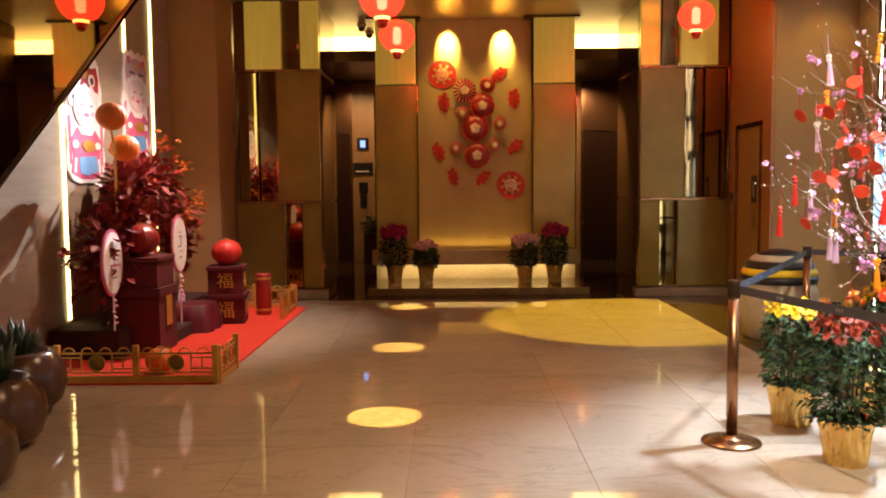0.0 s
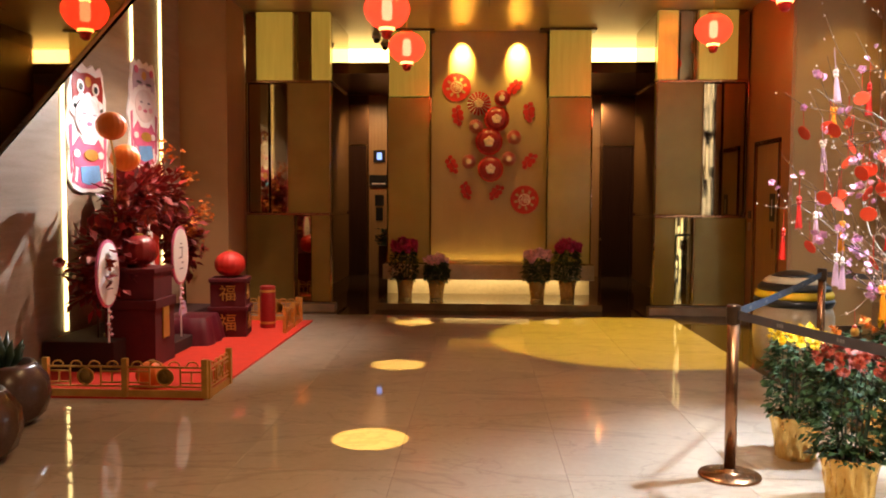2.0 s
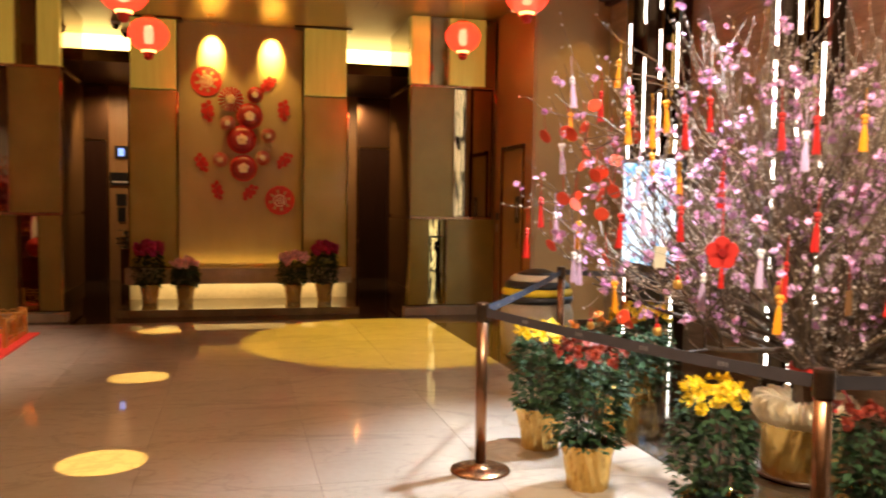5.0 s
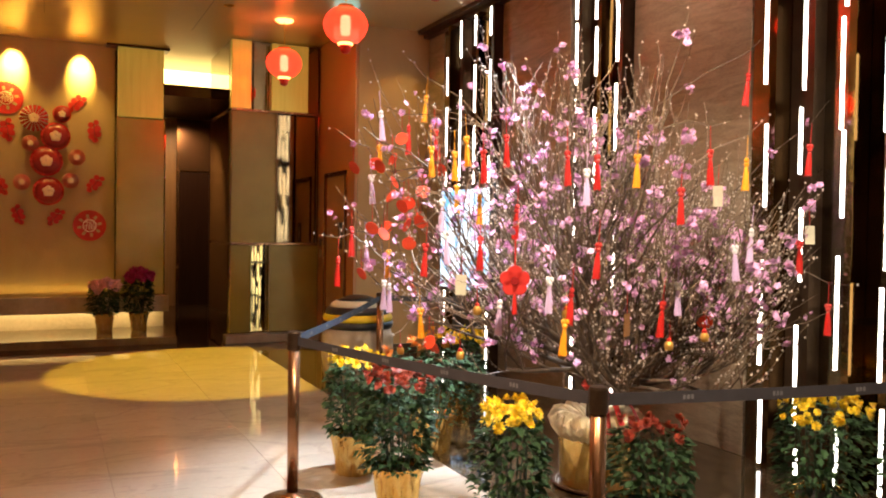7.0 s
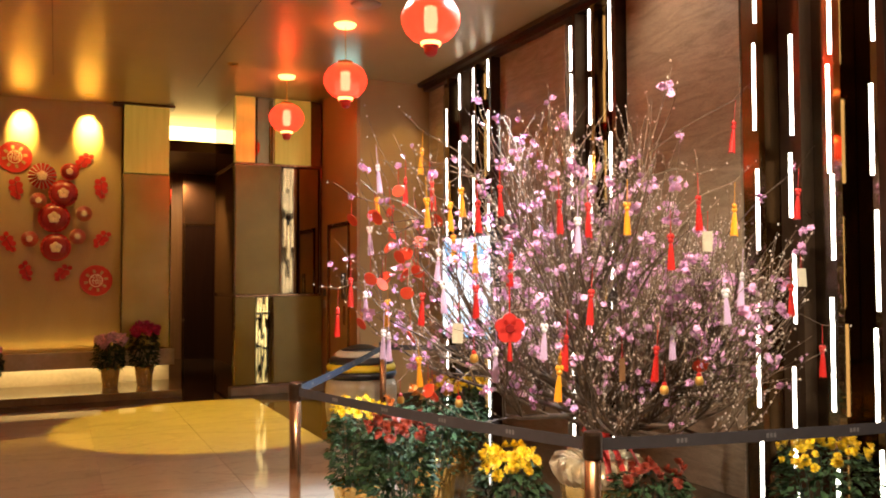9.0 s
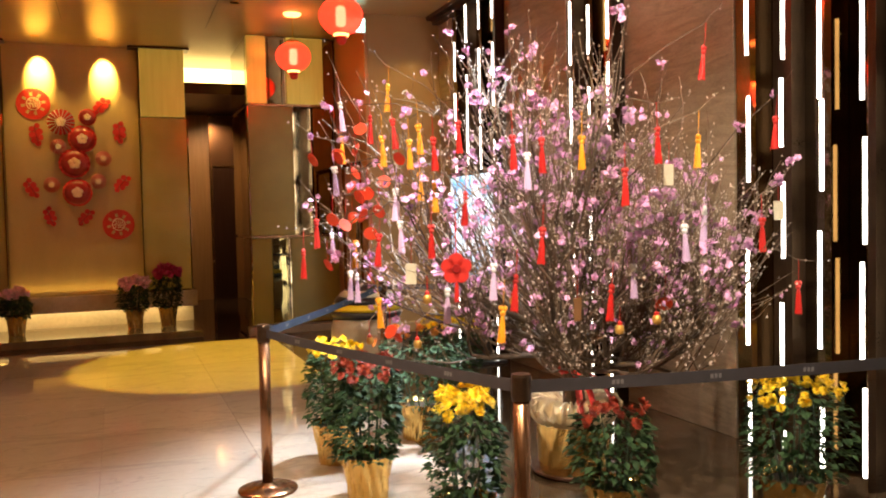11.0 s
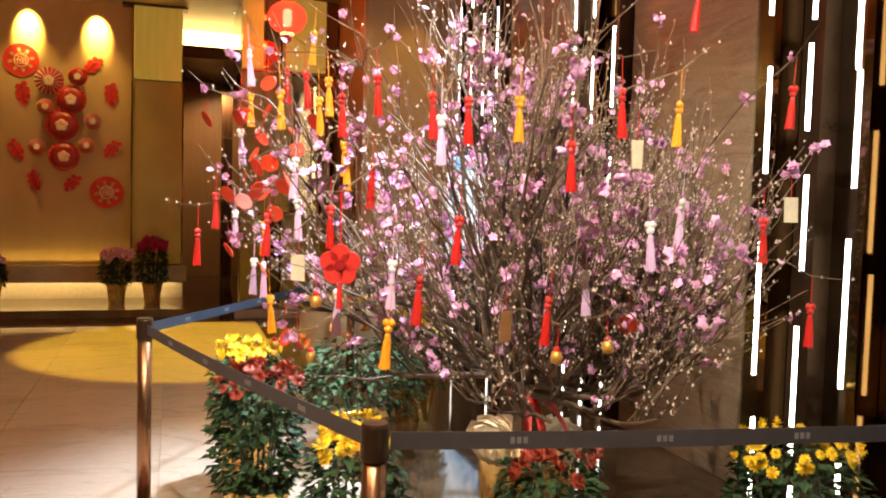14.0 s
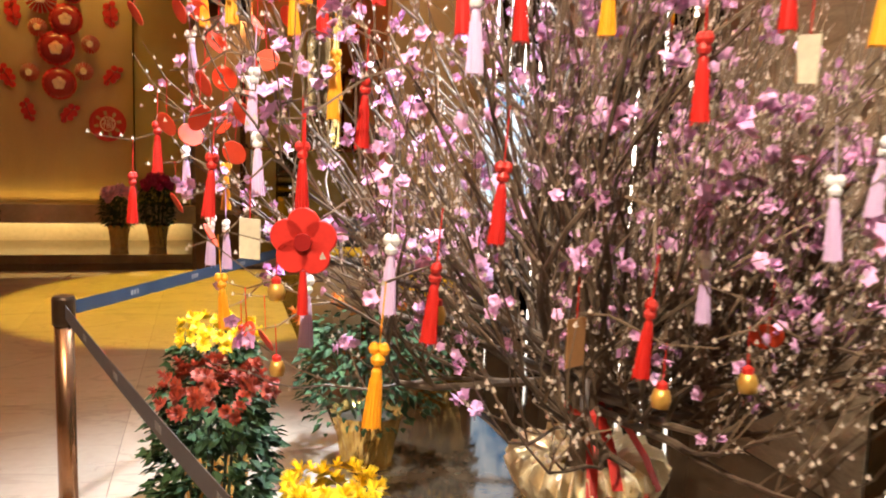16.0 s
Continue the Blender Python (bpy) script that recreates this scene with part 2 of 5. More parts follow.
M_DARKMIRROR = mat("bronze_mirror", (0.30, 0.22, 0.12), (0.24, 0.17, 0.09), 0.05, 1.0, 4, 60, 0.004, 0.02)
M_GREYMIRROR = mat("smoked_mirror", (0.34, 0.31, 0.24), (0.26, 0.23, 0.17), 0.16, 1.0, 4, 60, 0.004, 0.05)
M_STAIRMIRROR = mat("tinted_mirror", (0.62, 0.48, 0.30), (0.56, 0.43, 0.27), 0.02, 1.0, 4, 60, 0.0, 0.01)
M_BRONZE = mat("dark_bronze", (0.085, 0.05, 0.03), (0.05, 0.03, 0.018), 0.3, 0.7, 6, 90, 0.02)
M_LIFTDOOR = mat("brushed_dark_bronze", (0.10, 0.05, 0.034), (0.075, 0.036, 0.024), 0.3, 0.6, 5, 60, 0.02, 0.06, (12, 12, 0.3))
M_LIFTHEAD = mat("dark_copper_panel", (0.30, 0.16, 0.09), (0.22, 0.115, 0.06), 0.25, 0.8, 5, 60, 0.01, 0.05, (8, 8, 0.3))
M_LIFTTRIM = mat("copper_bronze_trim", (0.42, 0.24, 0.12), (0.36, 0.2, 0.1), 0.25, 0.9, 5, 60, 0.01)
M_WOODWALL = mat("tan_timber_panel", (0.42, 0.25, 0.11), (0.33, 0.19, 0.08), 0.45, 0, 4, 50, 0.03, 0.06, (8, 8, 0.4))
M_STONE = mat("veined_travertine", (0.36, 0.275, 0.185), (0.18, 0.13, 0.08), 0.35, 0, 2.2, 34, 0.06, 0.1, (1, 1.0, 5.0), distort=1.6)
M_LEFTSTONE = mat("grey_travertine", (0.38, 0.30, 0.225), (0.27, 0.205, 0.145), 0.4, 0, 2.0, 30, 0.05, 0.1, (1, 0.6, 5.0), distort=1.2)
M_LED = mat("white_led_tube", (0.9, 0.9, 0.85), None, 0.4, emit=(1.0, 0.93, 0.8), strength=6)
M_LEDWARM = mat("warm_led_strip", (0.9, 0.8, 0.6), None, 0.4, emit=(1.0, 0.74, 0.28), strength=3.2)
M_COVE = mat("cove_glow", (0.9, 0.8, 0.6), None, 0.6, emit=(1.0, 0.66, 0.2), strength=4.5)
M_BULB = mat("downlight_lens", (0.9, 0.9, 0.8), None, 0.4, emit=(1.0, 0.75, 0.3), strength=25)
M_LANTERN = mat("red_silk_lantern", (0.75, 0.05, 0.02), (0.6, 0.03, 0.01), 0.5, 0, 10, 120, 0.05, emit=(1.0, 0.075, 0.03), strength=0.9)
M_LAMPCORE = mat("lamp_core", (0.9, 0.7, 0.5), None, 0.5, emit=(1.0, 0.55, 0.35), strength=5)
# Emission on canopy and bottom rim stands in for the bulb's light there.
M_LANTERNGLOW = mat("lantern_added_glow", (0.9, 0.4, 0.2), None, 0.5, emit=(1.0, 0.2, 0.05), strength=7)
M_CARPET = mat("red_carpet", (0.62, 0.035, 0.015), (0.5, 0.025, 0.01), 0.95, 0, 10, 260, 0.25)
M_MAROON = mat("maroon_velvet", (0.12, 0.008, 0.012), (0.07, 0.004, 0.008), 0.9, 0, 6, 180, 0.15)
M_MAROONSATIN = mat("maroon_satin", (0.12, 0.007, 0.02), (0.07, 0.004, 0.012), 0.45, 0, 6, 120, 0.1)
M_DARKSTAGE = mat("dark_stage_cloth", (0.04, 0.008, 0.008), (0.025, 0.005, 0.005), 0.9, 0, 6, 180, 0.1)
M_RED = mat("red_paper", (0.62, 0.03, 0.02), (0.48, 0.02, 0.015), 0.5, 0, 8, 120, 0.05)
M_ORANGERED = mat("vermilion_paper", (0.78, 0.07, 0.02), (0.66, 0.05, 0.015), 0.5, 0, 8, 120, 0.05)
M_DEEPRED = mat("deep_red_lacquer", (0.32, 0.015, 0.015), (0.25, 0.01, 0.01), 0.35, 0, 8, 100, 0.04)
M_GOLDPAINT = mat("gold_paint", (0.72, 0.42, 0.10), (0.55, 0.30, 0.06), 0.35, 0.5, 10, 120, 0.05)
M_FOIL = mat("crinkled_gold_foil", (0.80, 0.56, 0.19), (0.62, 0.40, 0.11), 0.2, 0.9, 14, 60, 0.5, 0.08)
M_PALEFOIL = mat("pale_gold_foil", (0.93, 0.80, 0.56), (0.80, 0.62, 0.36), 0.3, 0.45, 18, 60, 0.6, 0.08)
M_LEAF = mat("chrysanthemum_leaf", (0.036, 0.078, 0.026), (0.016, 0.04, 0.014), 0.7, 0, 20, 120, 0.1, island=True, spec=0.25)
M_DARKLEAF = mat("dark_leaf", (0.03, 0.06, 0.03), (0.02, 0.04, 0.02), 0.4, 0, 20, 120, 0.1, island=True)
M_YFLOWER = mat("yellow_petal", (0.9, 0.68, 0.02), (0.8, 0.5, 0.01), 0.6, 0, 20, 100, 0.05, island=True)
M_RFLOWER = mat("rust_red_petal", (0.37, 0.05, 0.016), (0.24, 0.022, 0.01), 0.6, 0, 20, 100, 0.05, island=True)
M_PFLOWER = mat("pink_petal", (0.9, 0.58, 0.68), (0.8, 0.4, 0.52), 0.6, 0, 20, 100, 0.05, island=True)
M_MFLOWER = mat("magenta_petal", (0.5, 0.025, 0.13), (0.36, 0.012, 0.08), 0.6, 0, 20, 100, 0.05, island=True)
M_OFLOWER = mat("orange_petal", (0.75, 0.25, 0.03), (0.6, 0.16, 0.02), 0.6, 0, 20, 100, 0.05, island=True)
M_BURGLEAF = mat("burgundy_leaf", (0.36, 0.016, 0.014), (0.13, 0.006, 0.008), 0.6, 0, 14, 80, 0.1, island=True)
M_BLOSSOM = mat("peach_blossom_petal", (0.80, 0.47, 0.74), (0.68, 0.32, 0.58), 0.6, 0, 30, 100, 0.02, island=True)
M_BUD = mat("pale_bud", (0.62, 0.52, 0.45), (0.45, 0.36, 0.28), 0.6, 0, 30, 100, 0.02, island=True)
M_BARK = mat("peach_bark", (0.17, 0.11, 0.07), (0.075, 0.05, 0.032), 0.75, 0, 16, 90, 0.4)
M_TWIG = mat("peach_twig", (0.24, 0.16, 0.10), (0.12, 0.08, 0.052), 0.65, 0, 16, 90, 0.2, island=True)
M_YTASSEL = mat("yellow_silk", (0.9, 0.42, 0.02), (0.8, 0.3, 0.01), 0.5, 0, 8, 220, 0.15, stretch=(4, 4, 0.3))
M_RTASSEL = mat("red_silk", (0.62, 0.02, 0.012), (0.5, 0.012, 0.01), 0.5, 0, 8, 220, 0.15, stretch=(4, 4, 0.3))
M_LTASSEL = mat("lilac_silk", (0.68, 0.5, 0.72), (0.58, 0.4, 0.62), 0.5, 0, 8, 220, 0.15, stretch=(4, 4, 0.3))
M_CREAM = mat("cream_card", (0.7, 0.62, 0.45), None, 0.7)
M_BROWNCARD = mat("brown_wood_card", (0.33, 0.15, 0.05), None, 0.7)
M_WHITE = mat("white_board", (0.82, 0.8, 0.8), (0.76, 0.74, 0.74), 0.5)
M_PINKBOARD = mat("pink_print", (0.66, 0.12, 0.25), None, 0.5)
M_BLUEBOARD = mat("blue_print", (0.16, 0.38, 0.72), None, 0.5)
M_PALESKIN = mat("pale_print", (0.80, 0.68, 0.68), None, 0.5)
M_BLUSH = mat("blush_print", (0.78, 0.40, 0.44), None, 0.5)
M_LILACPRINT = mat("lilac_print", (0.52, 0.40, 0.50), None, 0.5)
M_GREYPRINT = mat("grey_ink", (0.25, 0.2, 0.25), None, 0.6)
M_POST = mat("brushed_copper_post", (0.36, 0.19, 0.10), (0.28, 0.14, 0.07), 0.26, 0.95, 5, 80, 0.02, 0.06, (10, 10, 0.3))
M_BELT = mat("grey_webbing", (0.06, 0.05, 0.055), (0.045, 0.038, 0.04), 0.6, 0, 20, 300, 0.15)
M_BELTPRINT = mat("belt_print", (0.22, 0.2, 0.2), None, 0.6)
# Belt colour with the display's blue light mixed in.
M_SCREENLITBELT = mat("screen_tinted_webbing", (0.02, 0.034, 0.062), (0.016, 0.026, 0.05), 0.55, 0, 20, 300, 0.15)
M_BLACK = mat("black_plastic", (0.02, 0.02, 0.022), None, 0.35)
M_CLAY = mat("brown_glazed_clay", (0.10, 0.05, 0.035), (0.06, 0.03, 0.02), 0.22, 0, 6, 60, 0.05)
M_SOIL = mat("potting_soil", (0.05, 0.035, 0.02), None, 0.95, 0, 30, 120, 0.6)
M_BEIGE = mat("beige_lacquer", (0.42, 0.33, 0.22), None, 0.4)
M_ORANGESILK = mat("orange_silk_ball", (0.85, 0.22, 0.02), (0.7, 0.14, 0.01), 0.5, 0, 10, 120, 0.05)
M_GREENLED = mat("exit_sign_face", (0.5, 0.9, 0.8), None, 0.5, emit=(0.45, 0.95, 0.9), strength=2.5)
M_BLUELCD = mat("floor_display", (0.1, 0.1, 0.3), None, 0.4, emit=(0.25, 0.4, 1.0), strength=1.2)


def screen_material():
    """A lit display that shows a pale blue and white picture."""
    m = bpy.data.materials.new("display_picture")
    m.use_nodes = True
    nt = m.node_tree
    bs = nt.nodes["Principled BSDF"]
    tc = nt.nodes.new("ShaderNodeTexCoord")
    n = nt.nodes.new("ShaderNodeTexNoise")
    n.inputs["Scale"].default_value, n.inputs["Detail"].default_value, n.inputs["Distortion"].default_value = 2.6, 5, 1.4
    r = nt.nodes.new("ShaderNodeValToRGB")
    r.color_ramp.elements[0].position, r.color_ramp.elements[0].color = 0.38, (0.10, 0.34, 0.62, 1)
    r.color_ramp.elements[1].position, r.color_ramp.elements[1].color = 0.56, (0.82, 0.93, 1.0, 1)
    nt.links.new(tc.outputs["Object"], n.inputs["Vector"])
    nt.links.new(n.outputs["Fac"], r.inputs[0])
    nt.links.new(r.outputs[0], bs.inputs["Emission Color"])
    bs.inputs["Emission Strength"].default_value = 1.3
    bs.inputs["Base Color"].default_value = (0.02, 0.02, 0.02, 1)
    bs.inputs["Roughness"].default_value = 0.15
    return m


M_SCREEN = screen_material()


def sheer(m, part_clear):
    """Makes a cloth partly see-through, tinted red."""
    nt = m.node_tree
    out, bs = nt.nodes["Material Output"], nt.nodes["Principled BSDF"]
    tr, mx = nt.nodes.new("ShaderNodeBsdfTransparent"), nt.nodes.new("ShaderNodeMixShader")
    tr.inputs[0].default_value = (1.0, 0.45, 0.35, 1)
    mx.inputs[0].default_value = part_clear
    nt.links.new(bs.outputs[0], mx.inputs[1])
    nt.links.new(tr.outputs[0], mx.inputs[2])
    nt.links.new(mx.outputs[0], out.inputs[0])


sheer(M_LANTERN, 0.3)

# ---------------------------------------------------------------- structure
FLOOR_X0, FLOOR_X1, FLOOR_Y1 = -1.9, 2.70, 10.5
solid("floor", B(-4.2, 5.2, -5.2, 17.0, -0.2, -0.008), M_JOINT, "grey brown mortar bed under the polished stone floor", "floor")
bm = bmesh.new()
box(bm, FLOOR_X1 + 0.004, 5.0, -5.0, FLOOR_Y1, -0.008, 0.0)
box(bm, -3.9, 5.0, FLOOR_Y1 + 0.004, 16.6, -0.008, 0.0)
solid("floor_border", bm, M_DARKFLOOR, "dark brown polished marble border of the lobby floor", "floor")
solid("ceiling", B(-4.2, 5.2, -5.2, 17.0, CEIL, CEIL + 0.2), M_CEIL, "satin gold brown lobby ceiling with recessed spots", "ceiling")
bm = bmesh.new()
box(bm, 0.3, 0.306, -4, 10.7, CEIL - 0.003, CEIL)
box(bm, 2.0, 2.006, -4, 10.7, CEIL - 0.003, CEIL)
solid("trim_ceiling_joint", bm, M_BRONZE, "thin dark joint in the ceiling", "trim")
bm = bmesh.new()
box(bm, 4.62, 4.78, -5, 9.3, CEIL - 0.10, CEIL - 0.002)
box(bm, 4.54, 4.62, -5, 9.3, CEIL - 0.05, CEIL - 0.002)
solid("trim_cornice", bm, M_BRONZE, "stepped dark bronze cornice along the stone wall", "trim")
solid("wall_east", B(4.78, 5.0, -5, 9.3, 0, CEIL), M_BRONZE, "dark backing wall behind the stone panels", "wall")
# Added wall behind the camera; it closes the room for light and reflections.
solid("wall_south", B(-4.0, 5.0, -5.2, -5.0, 0, CEIL), M_PILASTER, "plain brown wall, unseen and added to close the lobby", "wall")
solid("wall_west", B(-3.9, -3.6, -5.0, 10.05, 0, CEIL), M_LEFTSTONE, "grey brown veined travertine wall with light strips", "wall")
solid("wall_northwest", B(-3.9, -2.99, 10.05, 10.8, 0, CEIL), M_PILASTER, "plain brown fabric clad pilaster beside the stage", "wall")
solid("wall_northeast", B(3.78, 5.0, 9.35, 16.6, 0, CEIL), M_GOLDWALL, "golden brown wallpapered wall beside the service door", "wall")
solid("wall_lift_west", B(-3.9, -3.45, 10.8, 16.6, 0, CEIL), M_WOODWALL, "timber side wall of the lift lobby", "wall")
solid("wall_north", B(-3.9, 5.0, 16.4, 16.6, 0, CEIL), M_WOODWALL, "tan timber wall of the lift lobby", "wall")

# orange side wall with the service door in it
bm = bmesh.new()
box(bm, 3.74, 3.775, 9.35, 9.62, 0, CEIL - 0.001)
box(bm, 3.74, 3.775, 10.52, 10.8, 0, CEIL - 0.001)
box(bm, 3.74, 3.775, 9.62, 10.52, 2.28, CEIL - 0.001)
solid("wall_service", bm, M_ORANGE, "orange brown wall with a service door", "wall")
dr = thing("door_1", 3.76, 10.07, 0, "closed tan timber service door in a bronze frame", "door", kind="structure")
leaf = part("door_leaf", B(-0.012, 0.01, -0.40, 0.40, 0, 2.22, bevel=0.003), M_WOODWALL, dr)
bm = bmesh.new()
for a in ((-0.449, -0.402), (0.402, 0.449)):
    box(bm, -0.04, 0.012, a[0], a[1], 0, 2.275)
box(bm, -0.04, 0.012, -0.449, 0.449, 2.224, 2.279)
part("door_frame", bm, M_LIFTTRIM, dr)
part("door_handle", tube(bmesh.new(), [Vector((-0.05, -0.3, 0.95)), Vector((-0.05, -0.3, 1.2))], [0.012, 0.012], 8), M_POST, leaf)
part("door_plate", B(-0.02, -0.012, -0.26, -0.10, 1.28, 1.62), M_BLACK, dr, "black door sign plate")
part("plate_mark", B(-0.0225, -0.02, -0.19, -0.17, 1.35, 1.55), M_WHITE, dr)
sw = thing("wall_switch", 3.738, 10.68, 1.3, "small dark switch plates on the orange wall", "switch")
part("plate", B(-0.012, 0, -0.05, 0.05, 0, 0.1), M_BLACK, sw)
part("plate", B(-0.012, 0, -0.05, 0.05, -0.16, -0.05), M_BEIGE, sw)

# skirting
solid("baseboard", B(3.80, 4.6, 9.33, 9.348, 0, 0.1), M_BRONZE, "dark skirting board", "baseboard")


# mirrored columns on both sides of the lift hall
def mirrored_column(x0, x1, flip, label):
    """Staggered mirror panels at three heights on a dark core."""
    th = thing("wall_column_1" if flip else "wall_column_2", 0, 0, 0, label, "column", kind="structure")
    part("core", B(x0 + 0.03, x1 - 0.03, 10.90, 12.3, 0.0, CEIL - 0.004), M_DARKMIRROR, th)
    w = x1 - x0
    rows = (
        (3.12, CEIL - 0.03, ((0.0, 0.14, 0.06, 0), (0.14, 0.56, 0.0, 2), (0.60, 0.75, 0.08, 3), (0.78, 1.0, 0.0, 2))),
        (1.34, 3.08, ((0.02, 0.27, 0.06, 0), (0.29, 0.50, 0.085, 3), (0.50, 1.0, 0.0, 1))),
        (0.13, 1.30, ((0.0, 0.56, 0.03, 1), (0.58, 0.76, 0.085, 0), (0.77, 1.0, 0.0, 1))),
    )
    # The glowing glass stands in for bright reflections in the top row.
    mats = (M_GOLDMIRROR, M_OLIVEGLASS, M_GLOWGOLD, M_DARKMIRROR)
    for z0, z1, cells in rows:
        for a, b, deep, k in cells:
            if not flip:
                a, b = 1 - b, 1 - a
            part("mirror_panel", B(x0 + a * w + 0.004, x0 + b * w - 0.004, 10.78 + deep, 10.898, z0, z1, bevel=0.008), mats[k], th)
    for z0, z1, xe in ((1.34, 3.08, 0.5), (1.34, 3.08, 0.02), (0.13, 1.30, 0.57), (3.12, CEIL - 0.03, 0.58), (1.34, 3.08, 1.0), (0.13, 1.30, 1.0)):
        xe = x0 + (xe if flip else 1 - xe) * w
        part("edge_strip", B(xe - 0.009, xe + 0.009, 10.768, 10.80, z0, z1, bevel=0.005), M_STAIRMIRROR, th, "bright bevelled mirror edge")
    for z in (1.30, 3.08):
        part("rail", B(x0 + 0.02, x1 - 0.02, 10.79, 10.897, z + 0.004, z + 0.036, bevel=0.004), M_LIFTTRIM, th, "polished bronze rail")
    # side cheek towards the lifts
    xs = x1 if flip else x0
    for z0, z1 in ((0.13, 1.30), (1.34, 3.08), (3.12, CEIL - 0.03)):
        part("side_panel", B(xs - 0.028, xs + 0.0, 10.92, 12.3, z0, z1, bevel=0.006) if flip else B(xs, xs + 0.028, 10.92, 12.3, z0, z1, bevel=0.006), M_GOLDMIRROR, th)
    part("plinth", B(x0 - 0.04, x1 + 0.06, 10.70, 10.895, 0, 0.11, bevel=0.008) if flip else B(x0 - 0.06, x1 + 0.0, 10.70, 10.895, 0, 0.11, bevel=0.008), M_BEIGE, th, "beige stone plinth")
    return th


mirrored_column(-2.98, -1.81, True, "column clad in staggered gold tinted mirror panels")
mirrored_column(2.52, 3.735, False, "column clad in staggered gold tinted mirror panels")

# centre feature wall: panel, gold glass pilasters, bench
solid("wall_feature", B(-0.535, 1.19, 12.24, 12.5, 0.56, CEIL), M_WALLPAPER, "golden woven wallpaper panel washed by two spots", "wall")
solid("wall_feature_back", B(-1.19, 1.84, 12.5, 12.8, 0, CEIL), M_WOODWALL, "back of the feature wall", "wall")
for k, (a, b) in enumerate(((-1.18, -0.545), (1.20, 1.84))):
    th = thing("wall_pilaster_%d" % (k + 1), 0, 0, 0, "pilaster of textured gold glass with a brighter top panel", "pilaster", kind="structure")
    part("core", B(a + 0.02, b - 0.02, 12.12, 12.495, 0.57, CEIL - 0.02), M_DARKMIRROR, th)
    part("glass_panel", B(a, b, 12.06, 12.118, 0.575, 3.04, bevel=0.01), M_GOLDFOILGLASS, th)
    part("top_panel", B(a + 0.015, b - 0.015, 12.04, 12.118, 3.06, CEIL - 0.03, bevel=0.01), M_GLOWGOLD, th, "ribbed gold glass with an added faint glow")
    for xx in (a - 0.012, b):
        part("edge_strip", B(xx, xx + 0.012, 12.03, 12.118, 0.575, 3.03), M_GOLDMIRROR, th, "mirror edge strip")
    part("head", B(a - 0.13, b + 0.06, 12.02, 12.3, CEIL - 0.028, CEIL - 0.002), M_BRONZE, th)
bn = thing("wall_bench", 0, 0, 0, "cream stone ledge with a lit recess beneath", "ledge", kind="structure")
part("ledge", B(-1.25, 1.91, 11.98, 12.498, 0.33, 0.56, bevel=0.01), M_LIGHTSLAB, bn)
part("recess", B(-1.2, 1.86, 12.2, 12.498, 0, 0.33), M_LIGHTSLAB, bn)
solid("floor_slab", B(-1.22, 1.88, 10.95, 12.19, 0.0, 0.10, bevel=0.006), M_GOLDSLAB, "glossy golden brown marble step before the feature wall", "floor")

# lift lobby on both sides
for k, (a, b) in enumerate(((-3.4, -2.1), (2.64, 3.77))):
    ld = thing("door_%d" % (k + 2), 0, 0, 0, "closed dark bronze lift doors", "lift door", kind="structure")
    mid = (a + b) / 2
    for u, v in ((a, mid - 0.003), (mid + 0.003, b)):
        part("door_leaf", B(u, v, 16.36, 16.398, 0, 2.6), M_LIFTDOOR, ld)
    part("head_panel", B(a - 0.02, b, 16.33, 16.398, 2.62, 3.615), M_LIFTHEAD, ld, "brushed dark copper head panel")
    part("jamb", B(b, b + 0.05, 16.32, 16.398, 0, 3.615) if k == 0 else B(a - 0.05, a, 16.32, 16.398, 0, 3.615), M_LIFTTRIM, ld)
    x0, x1 = (-3.44, -1.2) if k == 0 else (1.85, 3.77)
    solid("ceiling_bulkhead_%d" % (k + 1), B(x0, x1, 13.5, 16.318, 3.62, 3.80), M_BRONZE, "dark lowered bulkhead before the lifts", "ceiling")
    solid("trim_cove_%d" % (k + 1), B(x0, x1, 13.62, 13.65, 3.802, CEIL - 0.002), M_COVE, "glowing amber cove above the bulkhead", "cove light")
solid("wall_lift_inner_1", B(-1.19, -1.15, 12.8, 16.4, 0, CEIL), M_WOODWALL, "timber wall behind the feature wall", "wall")
solid("wall_lift_inner_2", B(1.80, 1.84, 12.8, 16.4, 0, CEIL), M_WOODWALL, "timber wall behind the feature wall", "wall")
cp = thing("lift_call_panel", -1.84, 16.39, 0, "lift floor indicator and call buttons on the timber wall", "call panel")
part("indicator", B(-0.12, 0.12, -0.03, 0, 2.28, 2.52), M_BLACK, cp)
part("display", B(-0.05, 0.05, -0.034, -0.03, 2.33, 2.47), M_BLUELCD, cp, "lit blue floor number")
part("sign", B(-0.2, 0.2, -0.03, 0, 1.78, 2.02), M_BLACK, cp, "black sign plate")
part("sign_text", B(-0.15, 0.12, -0.033, -0.03, 1.83, 1.86), M_WHITE, cp)
part("button_plate", B(-0.07, 0.07, -0.02, 0, 1.1, 1.36), M_BLACK, cp)
part("button_plate", B(-0.09, 0.09, -0.02, 0, 1.4, 1.62), M_BLACK, cp)
for cx, cy in ((-1.42, 12.6), (-1.36, 13.2)):
    dc = thing("dome_camera", cx, cy, CEIL, "white ceiling security camera with a dark dome", "camera")
    part("mount", lathe(bmesh.new(), [(0.07, -0.04), (0.075, -0.01), (0.075, 0)], 16), M_WHITE, dc, smooth=True)
    part("dome", lathe(bmesh.new(), [(0.0, -0.11), (0.035, -0.10), (0.052, -0.07), (0.055, -0.04)], 16), M_BLACK, dc, smooth=True)

# stair with mirrored side above the stage end
bm = bmesh.new()
